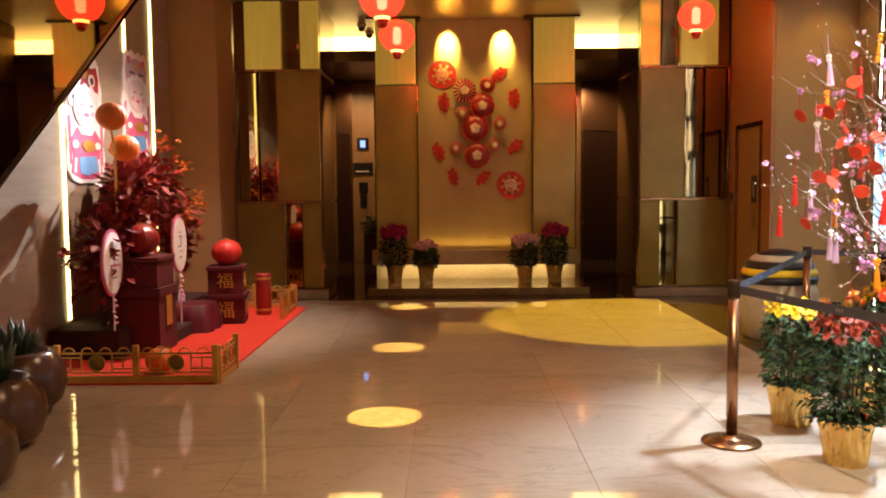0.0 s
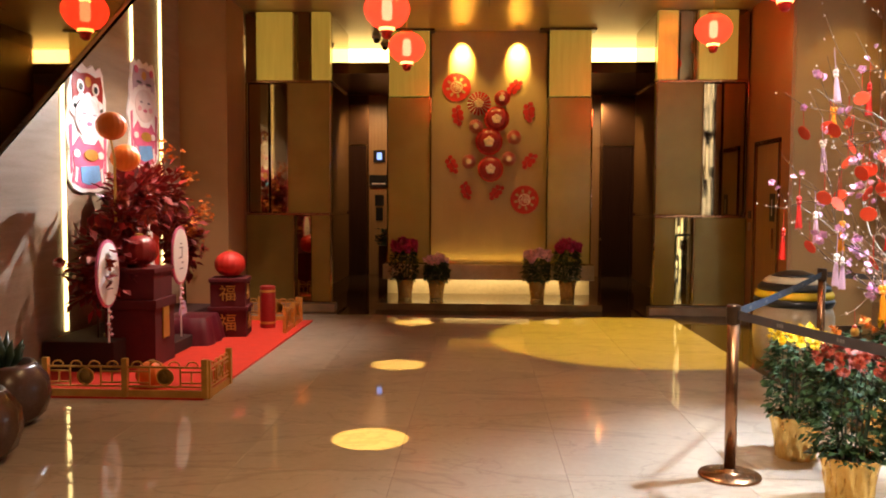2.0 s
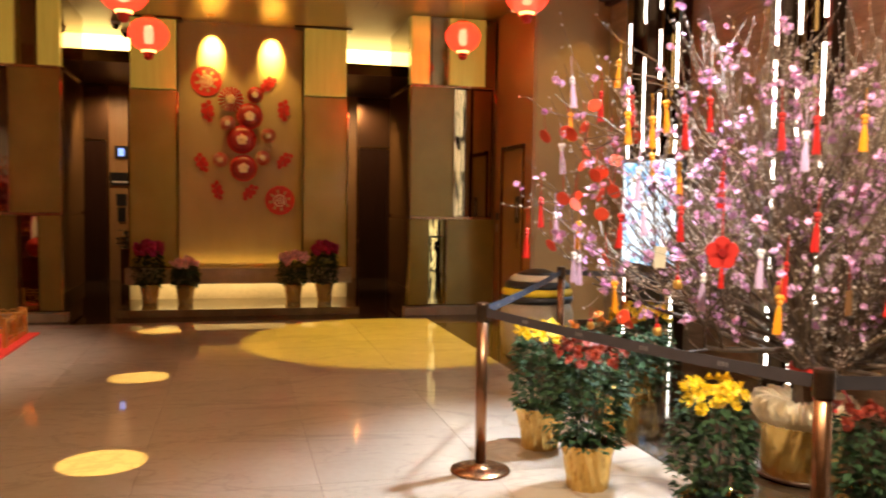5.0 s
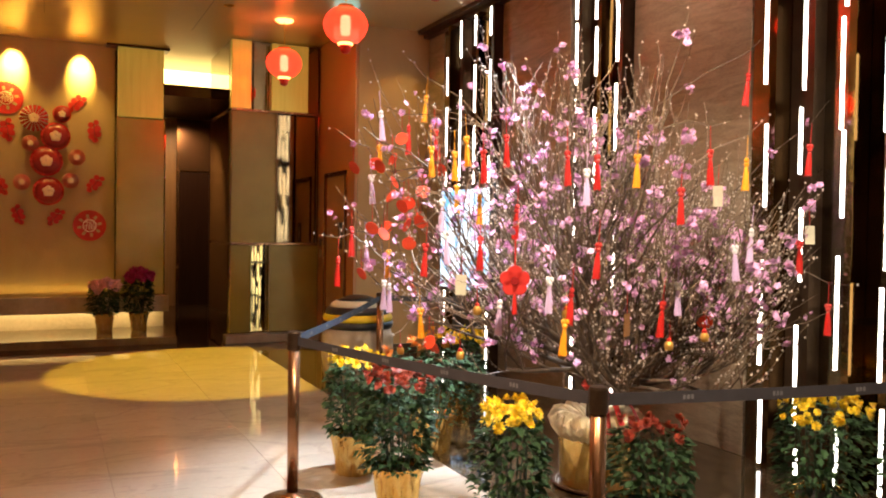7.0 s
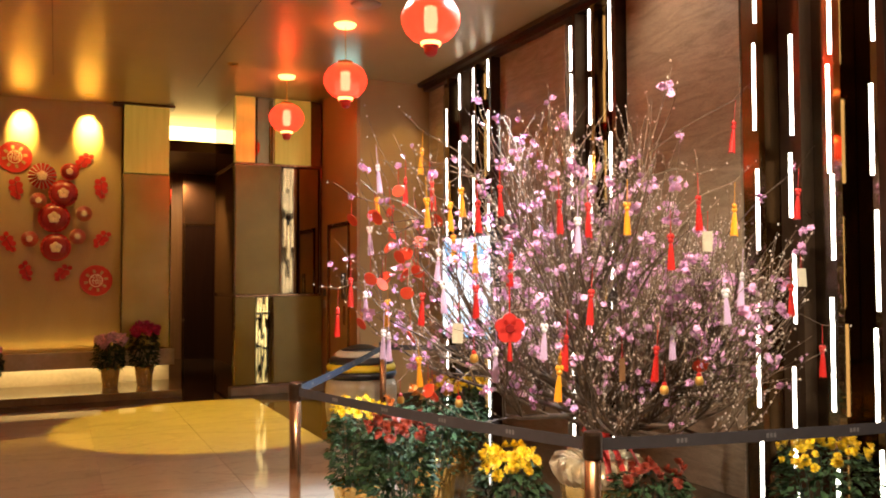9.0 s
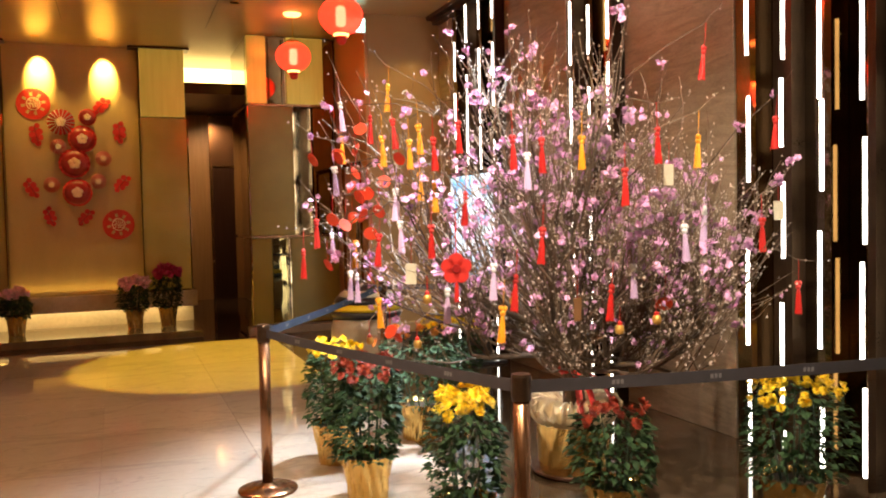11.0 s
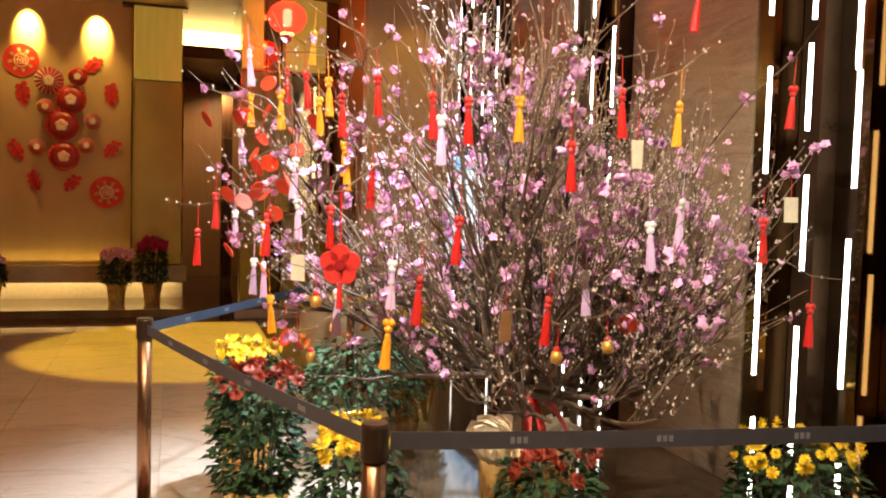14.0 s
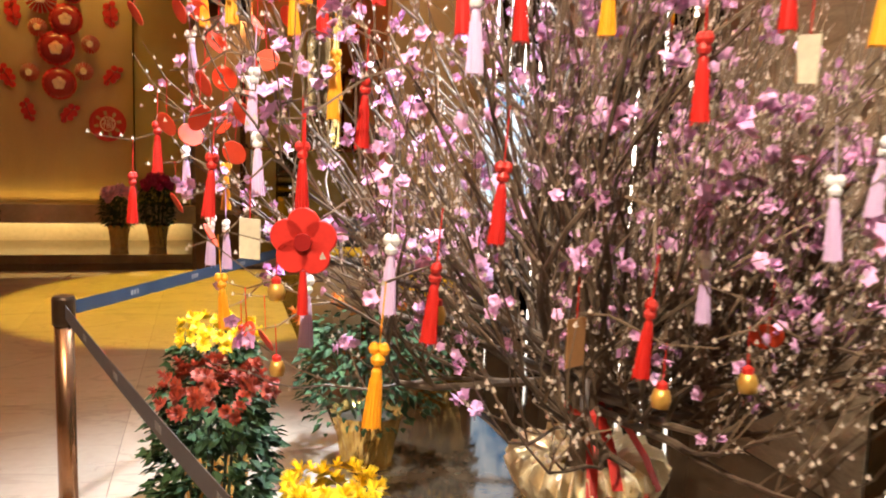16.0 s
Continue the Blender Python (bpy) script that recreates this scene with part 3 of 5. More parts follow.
SL, Y0, Z0 = 0.715, 3.6, 1.74
outline(bm, [(1.5, Z0 + SL * (1.5 - Y0)), (6.95, Z0 + SL * (6.95 - Y0)), (6.95, CEIL - 0.002), (1.5, CEIL - 0.002)], -0.06, "x", -2.1)
solid("stair_side", bm, M_STAIRMIRROR, "tinted mirror cladding on the side of a stair flight", "stair side")
bm = bmesh.new()
outline(bm, [(1.5, Z0 + SL * (1.5 - Y0) - 0.02), (6.95, Z0 + SL * (6.95 - Y0) - 0.02), (6.95, Z0 + SL * (6.95 - Y0) + 0.01), (1.5, Z0 + SL * (1.5 - Y0) + 0.01)], -0.075, "x", -2.095)
solid("trim_stair_edge", bm, M_BRONZE, "dark edge strip under the stair side", "trim")
bm = bmesh.new()
outline(bm, [(1.5, Z0 + SL * (1.5 - Y0)), (6.9, Z0 + SL * (6.9 - Y0)), (6.9, Z0 + SL * (6.9 - Y0) + 0.2), (1.5, Z0 + SL * (1.5 - Y0) + 0.2)], -1.40, "x", -2.19)
solid("stair_flight", bm, M_PILASTER, "plain underside of the stair flight", "stair")

# light strips in the west wall
for yy, z0 in ((7.10, 0.3), (8.62, 0.6), (9.42, 0.6)):
    solid("trim_wall_strip", B(-3.598, -3.583, yy - 0.024, yy + 0.024, z0, CEIL - 0.01), M_LEDWARM, "warm light strip set in the stone wall", "light strip")

# east stone panels with bands of light tubes between
PANELS = ((8.86, 9.30), (6.16, 7.42), (3.98, 5.24), (-1.0, 1.6), (-5.0, -2.4))
for k, (a, b) in enumerate(PANELS):
    solid("wall_stone_%d" % (k + 1), B(4.70, 4.78, a, b, 0, CEIL - 0.101, bevel=0.006), M_STONE, "large slab of brown veined travertine", "stone panel")
for k, (a, b, nt_) in enumerate(((7.44, 8.84, 4), (5.26, 6.14, 3), (1.62, 3.96, 8), (-2.38, -1.02, 4))):
    th = thing("wall_light_band_%d" % (k + 1), 0, 0, 0, "band of dark mirror fins with staggered white light tubes", "light wall", kind="structure")
    rg = random.Random(20 + k)
    step = (b - a) / nt_
    for i in range(nt_):
        y0 = a + i * step
        part("fin", B(4.60, 4.779, y0 + 0.002, y0 + 0.05, 0, CEIL - 0.102), M_DARKMIRROR if i % 2 else M_BRONZE, th)
        deep = 4.70 if i % 2 else 4.735
        part("mirror_panel", B(deep, 4.779, y0 + 0.052, y0 + step - 0.002, 0, CEIL - 0.102), (M_DARKMIRROR, M_GREYMIRROR, M_BRONZE, M_GREYMIRROR)[i % 4], th)
        z = rg.uniform(-0.3, 0.1)
        side = 0
        while z < CEIL - 0.3:
            ln = rg.uniform(0.4, 0.7)
            yy = y0 + 0.075 + 0.035 * side
            part("light_tube", lathe(bmesh.new(), [(0.011, max(0.03, z)), (0.011, min(CEIL - 0.12, z + ln))], 8, (4.605 + 0.02 * side, yy, 0)), M_LED, th)
            z += ln * rg.uniform(0.95, 1.7)
            side = 1 - side

# ---------------------------------------------------------------- ceiling fittings
# The fittings at x 3.95 and at (0.3, 2.2) are added for fill lamps.
for px, py in ((-0.08, 11.75), (0.75, 11.75), (-0.48, 4.87), (-0.54, 7.23), (-0.6, 9.84), (2.2, 9.3), (0.3, 2.2), (3.95, 0.4), (3.95, 2.8), (3.95, 4.6)):
    th = thing("recessed_downlight", px, py, CEIL, "small round recessed downlight in the ceiling", "downlight", "downlights")
    part("ring", lathe(bmesh.new(), [(0.062, -0.006), (0.062, 0), (0.045, 0), (0.045, -0.006)], 20), M_GOLDPAINT, th)
    part("lens", lathe(bmesh.new(), [(0.0, -0.004), (0.04, -0.003)], 16), M_BULB, th)
sd = thing("ceiling_vent", 2.9, 6.7, CEIL, "flat round white ceiling detector", "detector")
part("plate", lathe(bmesh.new(), [(0.13, -0.012), (0.14, 0.0)], 28), M_BEIGE, sd, smooth=True)


def lantern(x, y, zc, r=0.215):
    """A ribbed red silk lantern on a cord under the ceiling."""
    th = thing("red_lantern", x, y, zc, "round red silk lantern hanging from the ceiling", "lantern", "ceiling lanterns")
    prof = [(r * 0.32, -r * 0.80), (r * 0.62, -r * 0.68), (r * 0.86, -r * 0.42), (r * 0.98, -r * 0.14), (r * 1.0, 0.02), (r * 0.96, r * 0.25), (r * 0.82, r * 0.5), (r * 0.58, r * 0.7), (r * 0.32, r * 0.8)]
    part("lamp_core", lathe(bmesh.new(), [(0.02, -r * 0.45), (0.045, -r * 0.4), (0.05, 0), (0.045, r * 0.4), (0.02, r * 0.45)], 16), M_LAMPCORE, th, "bright lamp inside the silk", True)
    shd = part("shade", lathe(bmesh.new(), prof, 56, lobes=28, cap=False), M_LANTERN, th, smooth=True)
    part("rim", lathe(bmesh.new(), [(r * 0.34, r * 0.78), (r * 0.35, r * 0.84), (r * 0.34, r * 0.9)], 24, cap=False), M_GOLDPAINT, th, "gold top rim", True)
    part("rim", lathe(bmesh.new(), [(r * 0.32, -r * 0.9), (r * 0.35, -r * 0.78)], 24), M_LANTERNGLOW, th, "lit bottom rim", True)
    part("tassel", lathe(bmesh.new(), [(r * 0.12, -r * 1.25), (r * 0.22, -r * 1.15), (r * 0.24, -r * 0.98), (r * 0.3, -r * 0.905)], 14), M_RED, shd)
    part("cord", tube(bmesh.new(), [Vector((0, 0, r * 0.9)), Vector((0, 0, CEIL - zc - 0.03))], [0.004, 0.004], 5), M_GOLDPAINT, th)
    part("canopy", lathe(bmesh.new(), [(0.0, CEIL - zc - 0.03), (0.09, CEIL - zc - 0.025), (0.11, CEIL - zc)], 20), M_LANTERNGLOW, th, "ceiling canopy with an added red glow", True)
    li = bpy.data.lights.new("lantern_bulb", "POINT")
    li.energy, li.color, li.shadow_soft_size = 13, (1.0, 0.19, 0.05), 0.05
    ob = new("lantern_bulb", li)
    ob.location = (x, y, zc + r * 0.5)
    return th


for x, y, z in ((2.92, 9.63, 3.53), (2.92, 7.35, 3.49), (2.80, 5.05, 3.42), (-0.66, 9.4, 3.29), (-0.67, 7.45, 3.28), (2.8, 2.6, 3.6)):
    lantern(x, y, z)
ex = thing("exit_sign", 3.55, 9.2, CEIL, "small lit green and white exit sign under the ceiling", "exit sign")
part("case", B(-0.16, 0.16, -0.02, 0.02, -0.28, -0.10, bevel=0.004), M_WHITE, ex)
part("face", B(-0.15, 0.15, -0.024, -0.0205, -0.27, -0.11), M_GREENLED, ex)
part("rod", B(-0.005, 0.005, -0.005, 0.005, -0.10, 0), M_BRONZE, ex)

# ---------------------------------------------------------------- wall decoration on the feature panel
YW = 12.238


def wx(px):
    return -0.163 + (px - 810) * 0.00851


def wz(py):
    return 3.218 - (py - 147) * 0.00848


def medallion(x, z, r):
    """A red paper roundel with a pierced ring and a good-luck character."""
    th = thing("paper_medallion", x, YW, z, "round red paper cut with a good luck character", "wall decoration", "paper cuts")
    bm = bmesh.new()
    lathe(bm, [(r * 0.80, 0), (r * 0.80, 0.008), (r, 0.008), (r, 0), (r * 0.80, 0)], 48)
    bmesh.ops.transform(bm, matrix=pose(0, -0.006, 0, 90), verts=bm.verts)
    part("ring", bm, M_RED, th)
    bm = lathe(bmesh.new(), [(r * 0.80, 0), (r * 0.80, 0.008)], 48)
    bmesh.ops.transform(bm, matrix=pose(0, 0, 0, 90), verts=bm.verts)
    disc = part("back_disc", bm, M_RED, th)
    bm = lathe(bmesh.new(), [(r * 0.36, 0), (r * 0.36, 0.012), (r * 0.42, 0.012), (r * 0.42, 0), (r * 0.36, 0)], 32)
    bmesh.ops.transform(bm, matrix=pose(0, -0.006, 0, 90), verts=bm.verts)
    part("inner_ring", bm, M_PALEFOIL, disc)
    part("character", glyph("福", r * 0.68, 0.004, pose(0, -0.022, 0.0, 90)), M_PALEFOIL, disc, "gold character")
    for k in range(8):
        a = k * math.pi / 4 + 0.2
        bm = B(-0.018, 0.018, -0.016, -0.01, -r * 0.12, r * 0.12)
        bmesh.ops.transform(bm, matrix=pose(r * 0.61 * math.cos(a), 0, r * 0.61 * math.sin(a), 0, -math.degrees(a) + 90, 0), verts=bm.verts)
        part("scroll", bm, M_WALLPAPER, th)


medallion(wx(810), wz(147), 0.215)
medallion(wx(932), wz(346), 0.215)


def rosette(x, z, r, red_back):
    """A pleated paper fan rosette with a plum blossom centre."""
    th = thing("paper_rosette", x, YW - 0.07, z, "pleated red and cream paper rosette with a blossom centre", "wall decoration", "paper rosettes")
    n = 18
    for cols, shift in ((M_RED, 0), (M_CREAM, 1)):
        bm = bmesh.new()
        for i in range(n):
            a0 = 2 * math.pi * (i + 0.68 * shift) / n
            a1 = 2 * math.pi * (i + (1.0 if shift else 0.68)) / n
            pk = 0.03 if shift else 0.012
            vs = [bm.verts.new((0, -0.06, 0)), bm.verts.new((r * math.cos(a0), -0.012, r * math.sin(a0))), bm.verts.new((r * math.cos(a1), -0.012 - pk, r * math.sin(a1)))]
            bm.faces.new(vs)
        part("pleats", bm, cols if not (red_back and shift) else M_RED, th)
    bm = lathe(bmesh.new(), [(r * 0.9, 0), (r * 0.9, 0.01)], 24)
    bmesh.ops.transform(bm, matrix=pose(0, 0, 0, 90), verts=bm.verts)
    part("backing", bm, M_DEEPRED, th)
    bm = lathe(bmesh.new(), [(r * 0.5, 0), (r * 0.7, 0.07)], 20)
    bmesh.ops.transform(bm, matrix=pose(0, 0.07, 0, 90), verts=bm.verts)
    part("spacer", bm, M_DEEPRED, th)
    if red_back:
        bm = lathe(bmesh.new(), [(r * 0.86, 0.0), (r * 0.84, 0.03), (r * 0.5, 0.045), (0.0, 0.05)], 24)
        bmesh.ops.transform(bm, matrix=pose(0, -0.012, 0, 90), verts=bm.verts)
        part("bowl", bm, M_DEEPRED, th, "", True)
    for k in range(5):
        a = 2 * math.pi * k / 5 + math.pi / 2
        bm = lathe(bmesh.new(), [(r * 0.19, 0), (r * 0.17, 0.012), (0, 0.018)], 12)
        bmesh.ops.transform(bm, matrix=pose(r * 0.21 * math.cos(a), -0.062, r * 0.21 * math.sin(a), 90), verts=bm.verts)
        part("petal", bm, M_PALEFOIL, th, "pale gold petal")


for px, py, r, back in ((850, 177, 0.165, 0), (890, 168, 0.11, 1), (845, 217, 0.10, 0), (881, 204, 0.175, 1), (868, 244, 0.19, 1), (912, 236, 0.10, 0), (833, 279, 0.10, 0), (903, 274, 0.10, 0), (871, 292, 0.18, 1)):
    rosette(wx(px), wz(py), r * 1.08, back)


def paper_leaf(x, z, tilt, size):
    """A lobed red paper spray."""
    th = thing("paper_leaf", x, YW, z, "small lobed red paper leaf spray", "wall decoration", "paper leaves")
    bm = bmesh.new()
    for k, (u, v, r_) in enumerate(((0.0, 0.52, 0.13), (-0.15, 0.36, 0.13), (0.14, 0.27, 0.14), (-0.17, 0.10, 0.14), (0.15, 0.0, 0.15), (-0.13, -0.17, 0.13), (0.11, -0.28, 0.12), (0.0, 0.12, 0.16))):
        lathe(bm, [(size * r_, 0.002 * k), (size * r_, 0.012 + 0.002 * k)], 14, (size * u, -size * v, 0.0))
    bmesh.ops.transform(bm, matrix=pose(0, 0, 0, 0, tilt, 0) @ pose(0, -0.002, 0, 90), verts=bm.verts)
    part("spray", bm, M_RED, th)
    bm = B(-0.006, 0.006, -0.036, -0.03, -size * 0.62, size * 0.3)
    bmesh.ops.transform(bm, matrix=pose(0, 0, 0, 0, tilt, 0), verts=bm.verts)
    part("stem", bm, M_DEEPRED, th)


for px, py, tl, s in ((812, 193, -10, 0.3), (914, 145, 40, 0.28), (938, 187, -5, 0.3), (801, 281, -30, 0.28), (942, 274, 38, 0.28), (827, 327, -20, 0.27), (884, 330, 38, 0.27)):
    paper_leaf(wx(px), wz(py), tl, s)

# ---------------------------------------------------------------- potted flowers


def leaf_cloud(bm, rg, n, place, size, droop=0.5):
    """n bent leaves, each four triangles."""
    for _ in range(n):
        p, out = place(rg)
        d = (out + Vector((rg.uniform(-.6, .6), rg.uniform(-.6, .6), rg.uniform(-.4, .7) - droop * 0.3))).normalized()
        s = d.cross(Vector((rg.uniform(-.4, .4), rg.uniform(-.4, .4), 1))).normalized()
        up = s.cross(d)
        ln = size * rg.uniform(0.7, 1.3)
        w = ln * rg.uniform(0.26, 0.4)
        a = bm.verts.new(p)
        b = bm.verts.new(p + d * ln * 0.5 + s * w + up * ln * 0.06)
        c = bm.verts.new(p + d * ln * 0.5 - s * w + up * ln * 0.06)
        m_ = bm.verts.new(p + d * ln * 0.52 - up * ln * 0.05)
        e = bm.verts.new(p + d * ln - Vector((0, 0, droop * ln * 0.25)))
        for f in ((a, m_, b), (a, c, m_), (b, m_, e), (m_, c, e)):
            bm.faces.new(f)


def bloom(bm, c, r, rg, petals=9, layers=2, axis=None):
    """A small flower of ringed petals."""
    ax = ((axis or Vector((0, 0, 1))) + Vector((rg.uniform(-.4, .4), rg.uniform(-.4, .4), rg.uniform(-.3, .3)))).normalized()
    u = ax.orthogonal().normalized()
    v = ax.cross(u)
    for L in range(layers):
        lift, rad = 0.15 + 0.5 * L, r * (1 - 0.35 * L)
        for i in range(petals):
            a = 2 * math.pi * (i + 0.5 * L) / petals + rg.uniform(-.1, .1)
            da = math.pi / petals * 1.05
            d = math.cos(a) * u + math.sin(a) * v
            l = math.cos(a - da) * u + math.sin(a - da) * v
            k = math.cos(a + da) * u + math.sin(a + da) * v
            vs = [bm.verts.new(c + ax * r * 0.1 * L), bm.verts.new(c + l * rad * 0.7 + ax * r * lift * 0.7), bm.verts.new(c + d * rad + ax * r * lift), bm.verts.new(c + k * rad * 0.7 + ax * r * lift * 0.7)]
            bm.faces.new(vs)


def mum(x, y, top, r, pot_r, pot_h, petal, flowers, fr, seed, label, leaves=700, z=0.0, lean=0.0, foil=None, fspread=1.0, lsize=0.046):
    """A chrysanthemum bush in a foil-wrapped pot."""
    rg = random.Random(seed)
    th = thing("potted_chrysanthemum", x, y, z, label, "potted plant", "chrysanthemum pots", rz=rg.uniform(0, 360))
    bm, rings = bmesh.new(), []
    for k, (f, zf) in enumerate(((0.78, 0), (0.80, 0.12), (0.83, 0.26), (0.87, 0.42), (0.92, 0.58), (0.98, 0.74), (1.04, 0.88), (1.12, 1.0), (1.0, 0.97), (0.85, 0.9))):
        ring = []
        for i in range(72):
            a = 2 * math.pi * i / 72
            fold = math.sin(11 * a + 5.5 * zf + 0.8 * math.sin(2 * a)) + 0.4 * math.sin(23 * a - 7 * zf)
            q = pot_r * (f + 0.042 * fold + rg.uniform(-0.008, 0.008))
            ring.append(bm.verts.new((q * math.cos(a), q * math.sin(a), max(0.0, pot_h * (zf + (0.02 * fold if zf > 0.9 else 0))))))
        rings.append(ring)
    for p, q in zip(rings, rings[1:]):
        for i in range(72):
            bm.faces.new((p[i], p[(i + 1) % 72], q[(i + 1) % 72], q[i]))
    bm.faces.new(rings[0][::-1])
    part("foil_wrap", bm, foil or M_FOIL, th, "crinkled gold foil wrap")
    part("soil", lathe(bmesh.new(), [(pot_r * 0.86, pot_h * 0.86), (0.0, pot_h * 0.9)], 20), M_SOIL, th)
    bm = bmesh.new()
    for i in range(9):
        a = 2 * math.pi * i / 9
        q = Vector((math.cos(a), math.sin(a), 0))
        tube(bm, [q * pot_r * 0.4 + Vector((0, 0, pot_h * 0.85)), q * r * 0.45 + Vector((0, 0, (top + pot_h) * 0.5)), q * r * rg.uniform(0.3, 0.75) + Vector((0, 0, top - 0.04))], [0.006, 0.005, 0.003], 5)
    tagged(part("stems", bm, M_DARKLEAF, th), kind="stuff")

    def place(g):
        a = g.uniform(0, 2 * math.pi)
        h = g.uniform(0, 1) ** 0.8
        rad = r * (0.72 + 0.33 * math.sin(math.pi * (0.15 + 0.75 * h))) * math.sqrt(g.uniform(0.35, 1)) * (1 + 0.12 * math.sin(3 * a + seed))
        o = Vector((math.cos(a), math.sin(a), 0))
        return o * rad + Vector((0, 0, pot_h * 0.9 + h * (top - pot_h * 0.9 - 0.02))), o

    bm = bmesh.new()
    leaf_cloud(bm, rg, leaves, place, lsize, 0.7)
    tagged(part("foliage", bm, M_LEAF, th, "dense green leaves"), kind="stuff")
    bm = bmesh.new()
    for i in range(flowers):
        a = rg.uniform(0, 2 * math.pi)
        rad = r * fspread * math.sqrt(rg.uniform(0, 1))
        bloom(bm, Vector((rad * math.cos(a), rad * math.sin(a), top + 0.06 * (1 - (rad / r) ** 2) + rg.uniform(-0.07, 0.02))), fr * rg.uniform(0.8, 1.25), rg, 11, 3, Vector((1.3 * math.cos(a) * rad / r, 1.3 * math.sin(a) * rad / r, 0.8)))
    tagged(part("blossoms", bm, petal, th), kind="stuff")
    return th


mum(-0.88, 11.65, 0.75, 0.17, 0.12, 0.27, M_MFLOWER, 60, 0.065, 1, "tall magenta chrysanthemum in a gold foil pot by the lift wall", 620, 0.10, lsize=0.062)
mum(-0.42, 11.65, 0.53, 0.15, 0.12, 0.26, M_PFLOWER, 16, 0.07, 2, "short pink chrysanthemum in a gold foil pot by the lift wall", 620, 0.10, lsize=0.062)
mum(1.04, 11.65, 0.63, 0.17, 0.12, 0.26, M_PFLOWER, 46, 0.065, 3, "pink chrysanthemum in a gold foil pot by the lift wall", 620, 0.10, lsize=0.062)
mum(1.475, 11.65, 0.75, 0.17, 0.12, 0.26, M_MFLOWER, 60, 0.065, 4, "tall dark magenta chrysanthemum in gold foil by the lifts", 620, 0.10, lsize=0.062)
mum(2.09, 3.92, 0.74, 0.19, 0.135, 0.25, M_RFLOWER, 80, 0.027, 5, "rust red chrysanthemum bush in gold foil behind the rope", 1250)
mum(2.10, 4.66, 0.72, 0.17, 0.14, 0.26, M_YFLOWER, 44, 0.028, 6, "yellow chrysanthemum bush in gold foil behind the rope", 1000)
mum(2.36, 3.16, 0.66, 0.17, 0.13, 0.2, M_YFLOWER, 70, 0.03, 7, "bright yellow chrysanthemum bush near the tree pot", 800, fspread=0.85)
mum(3.95, 2.72, 0.66, 0.24, 0.15, 0.22, M_YFLOWER, 60, 0.025, 8, "yellow chrysanthemum bush beside the light wall", 900)
mum(3.12, 3.05, 0.55, 0.2, 0.14, 0.2, M_RFLOWER, 26, 0.03, 9, "dark red chrysanthemum bush at the foot of the tree", 800)
mum(3.35, 5.75, 0.68, 0.24, 0.15, 0.25, M_YFLOWER, 55, 0.03, 10, "yellow chrysanthemum bush behind the tree", 800)
mum(2.78, 4.95, 0.70, 0.33, 0.15, 0.26, M_OFLOWER, 7, 0.04, 11, "leafy bush with a few orange flowers in gold foil", 1000)

# ---------------------------------------------------------------- blossom tree
TX, TY = 3.36, 3.85
YELLOW = [(2.35, 4.2, 2.27), (2.86, 2.89, 1.85), (3.4, 2.74, 1.85), (2.11, 3.69, 1.07), (2.37, 2.75, 1.1), (2.13, 3.63, 1.91), (2.3, 3.7, 1.9), (2.32, 3.6, 1.97), (2.06, 4.18, 1.96), (2.13, 4.2, 1.36), (2.4, 3.6, 1.67), (2.47, 4.01, 1.74)]
RED = [(3.59, 2.93, 2.31), (2.95, 2.8, 1.16), (1.91, 4.22, 1.49), (1.83, 4.22, 1.32), (2.22, 4.14, 2.08), (2.27, 3.87, 2.03), (2.5, 3.5, 1.98), (2.35, 3.47, 1.89), (2.61, 3.1, 1.87), (2.71, 3.0, 1.85), (2.65, 2.9, 1.43), (2.52, 2.92, 1.22), (3.18, 2.75, 1.88), (2.98, 2.72, 1.69), (2.08, 3.58, 1.41), (2.43, 3.27, 1.61), (2.3, 3.4, 1.45), (3.8, 2.76, 1.45), (4.03, 2.91, 1.97), (4.08, 2.81, 1.12)]
LILAC = [(3.17, 2.94, 1.24), (2.08, 4.14, 1.19), (2.05, 4.14, 2.15), (2.02, 4.2, 1.79), (2.0, 4.22, 1.41), (2.19, 3.62, 1.64), (2.13, 4.18, 1.17), (2.29, 3.18, 1.15), (2.2, 3.58, 1.47), (2.44, 2.98, 1.27), (3.25, 2.65, 1.43), (2.58, 2.9, 1.77), (3.4, 2.7, 1.51)]
DISCS = [(3.35, 2.94, 1.09), (2.04, 4.19, 1.91), (2.14, 4.18, 1.94), (1.97, 4.21, 1.28), (2.08, 3.73, 1.23), (2.18, 3.73, 0.94), (2.06, 3.84, 1.66), (2.12, 4.21, 1.55), (2.05, 3.75, 1.56), (2.2, 3.95, 1.62), (2.25, 4.0, 1.75), (1.99, 4.0, 1.88), (2.12, 4.0, 2.04), (2.12, 3.9, 1.68), (2.22, 4.0, 1.85), (2.02, 4.0, 1.51), (1.86, 4.05, 1.87), (1.95, 4.0, 1.54), (2.15, 3.95, 1.46), (2.24, 3.8, 0.9), (2.31, 3.9, 1.87), (2.1, 4.05, 1.8), (2.06, 4.0, 1.72), (2.17, 3.85, 1.58)]
CARDS = [(3.27, 2.79, 1.72), (2.17, 3.35, 1.27), (4.06, 2.92, 1.54)]
BELLS = [(3.15, 2.73, 1.05), (2.98, 2.78, 1.01), (2.18, 4.12, 0.84), (2.25, 3.5, 0.9), (2.23, 3.29, 1.15), (2.55, 3.0, 1.15)]


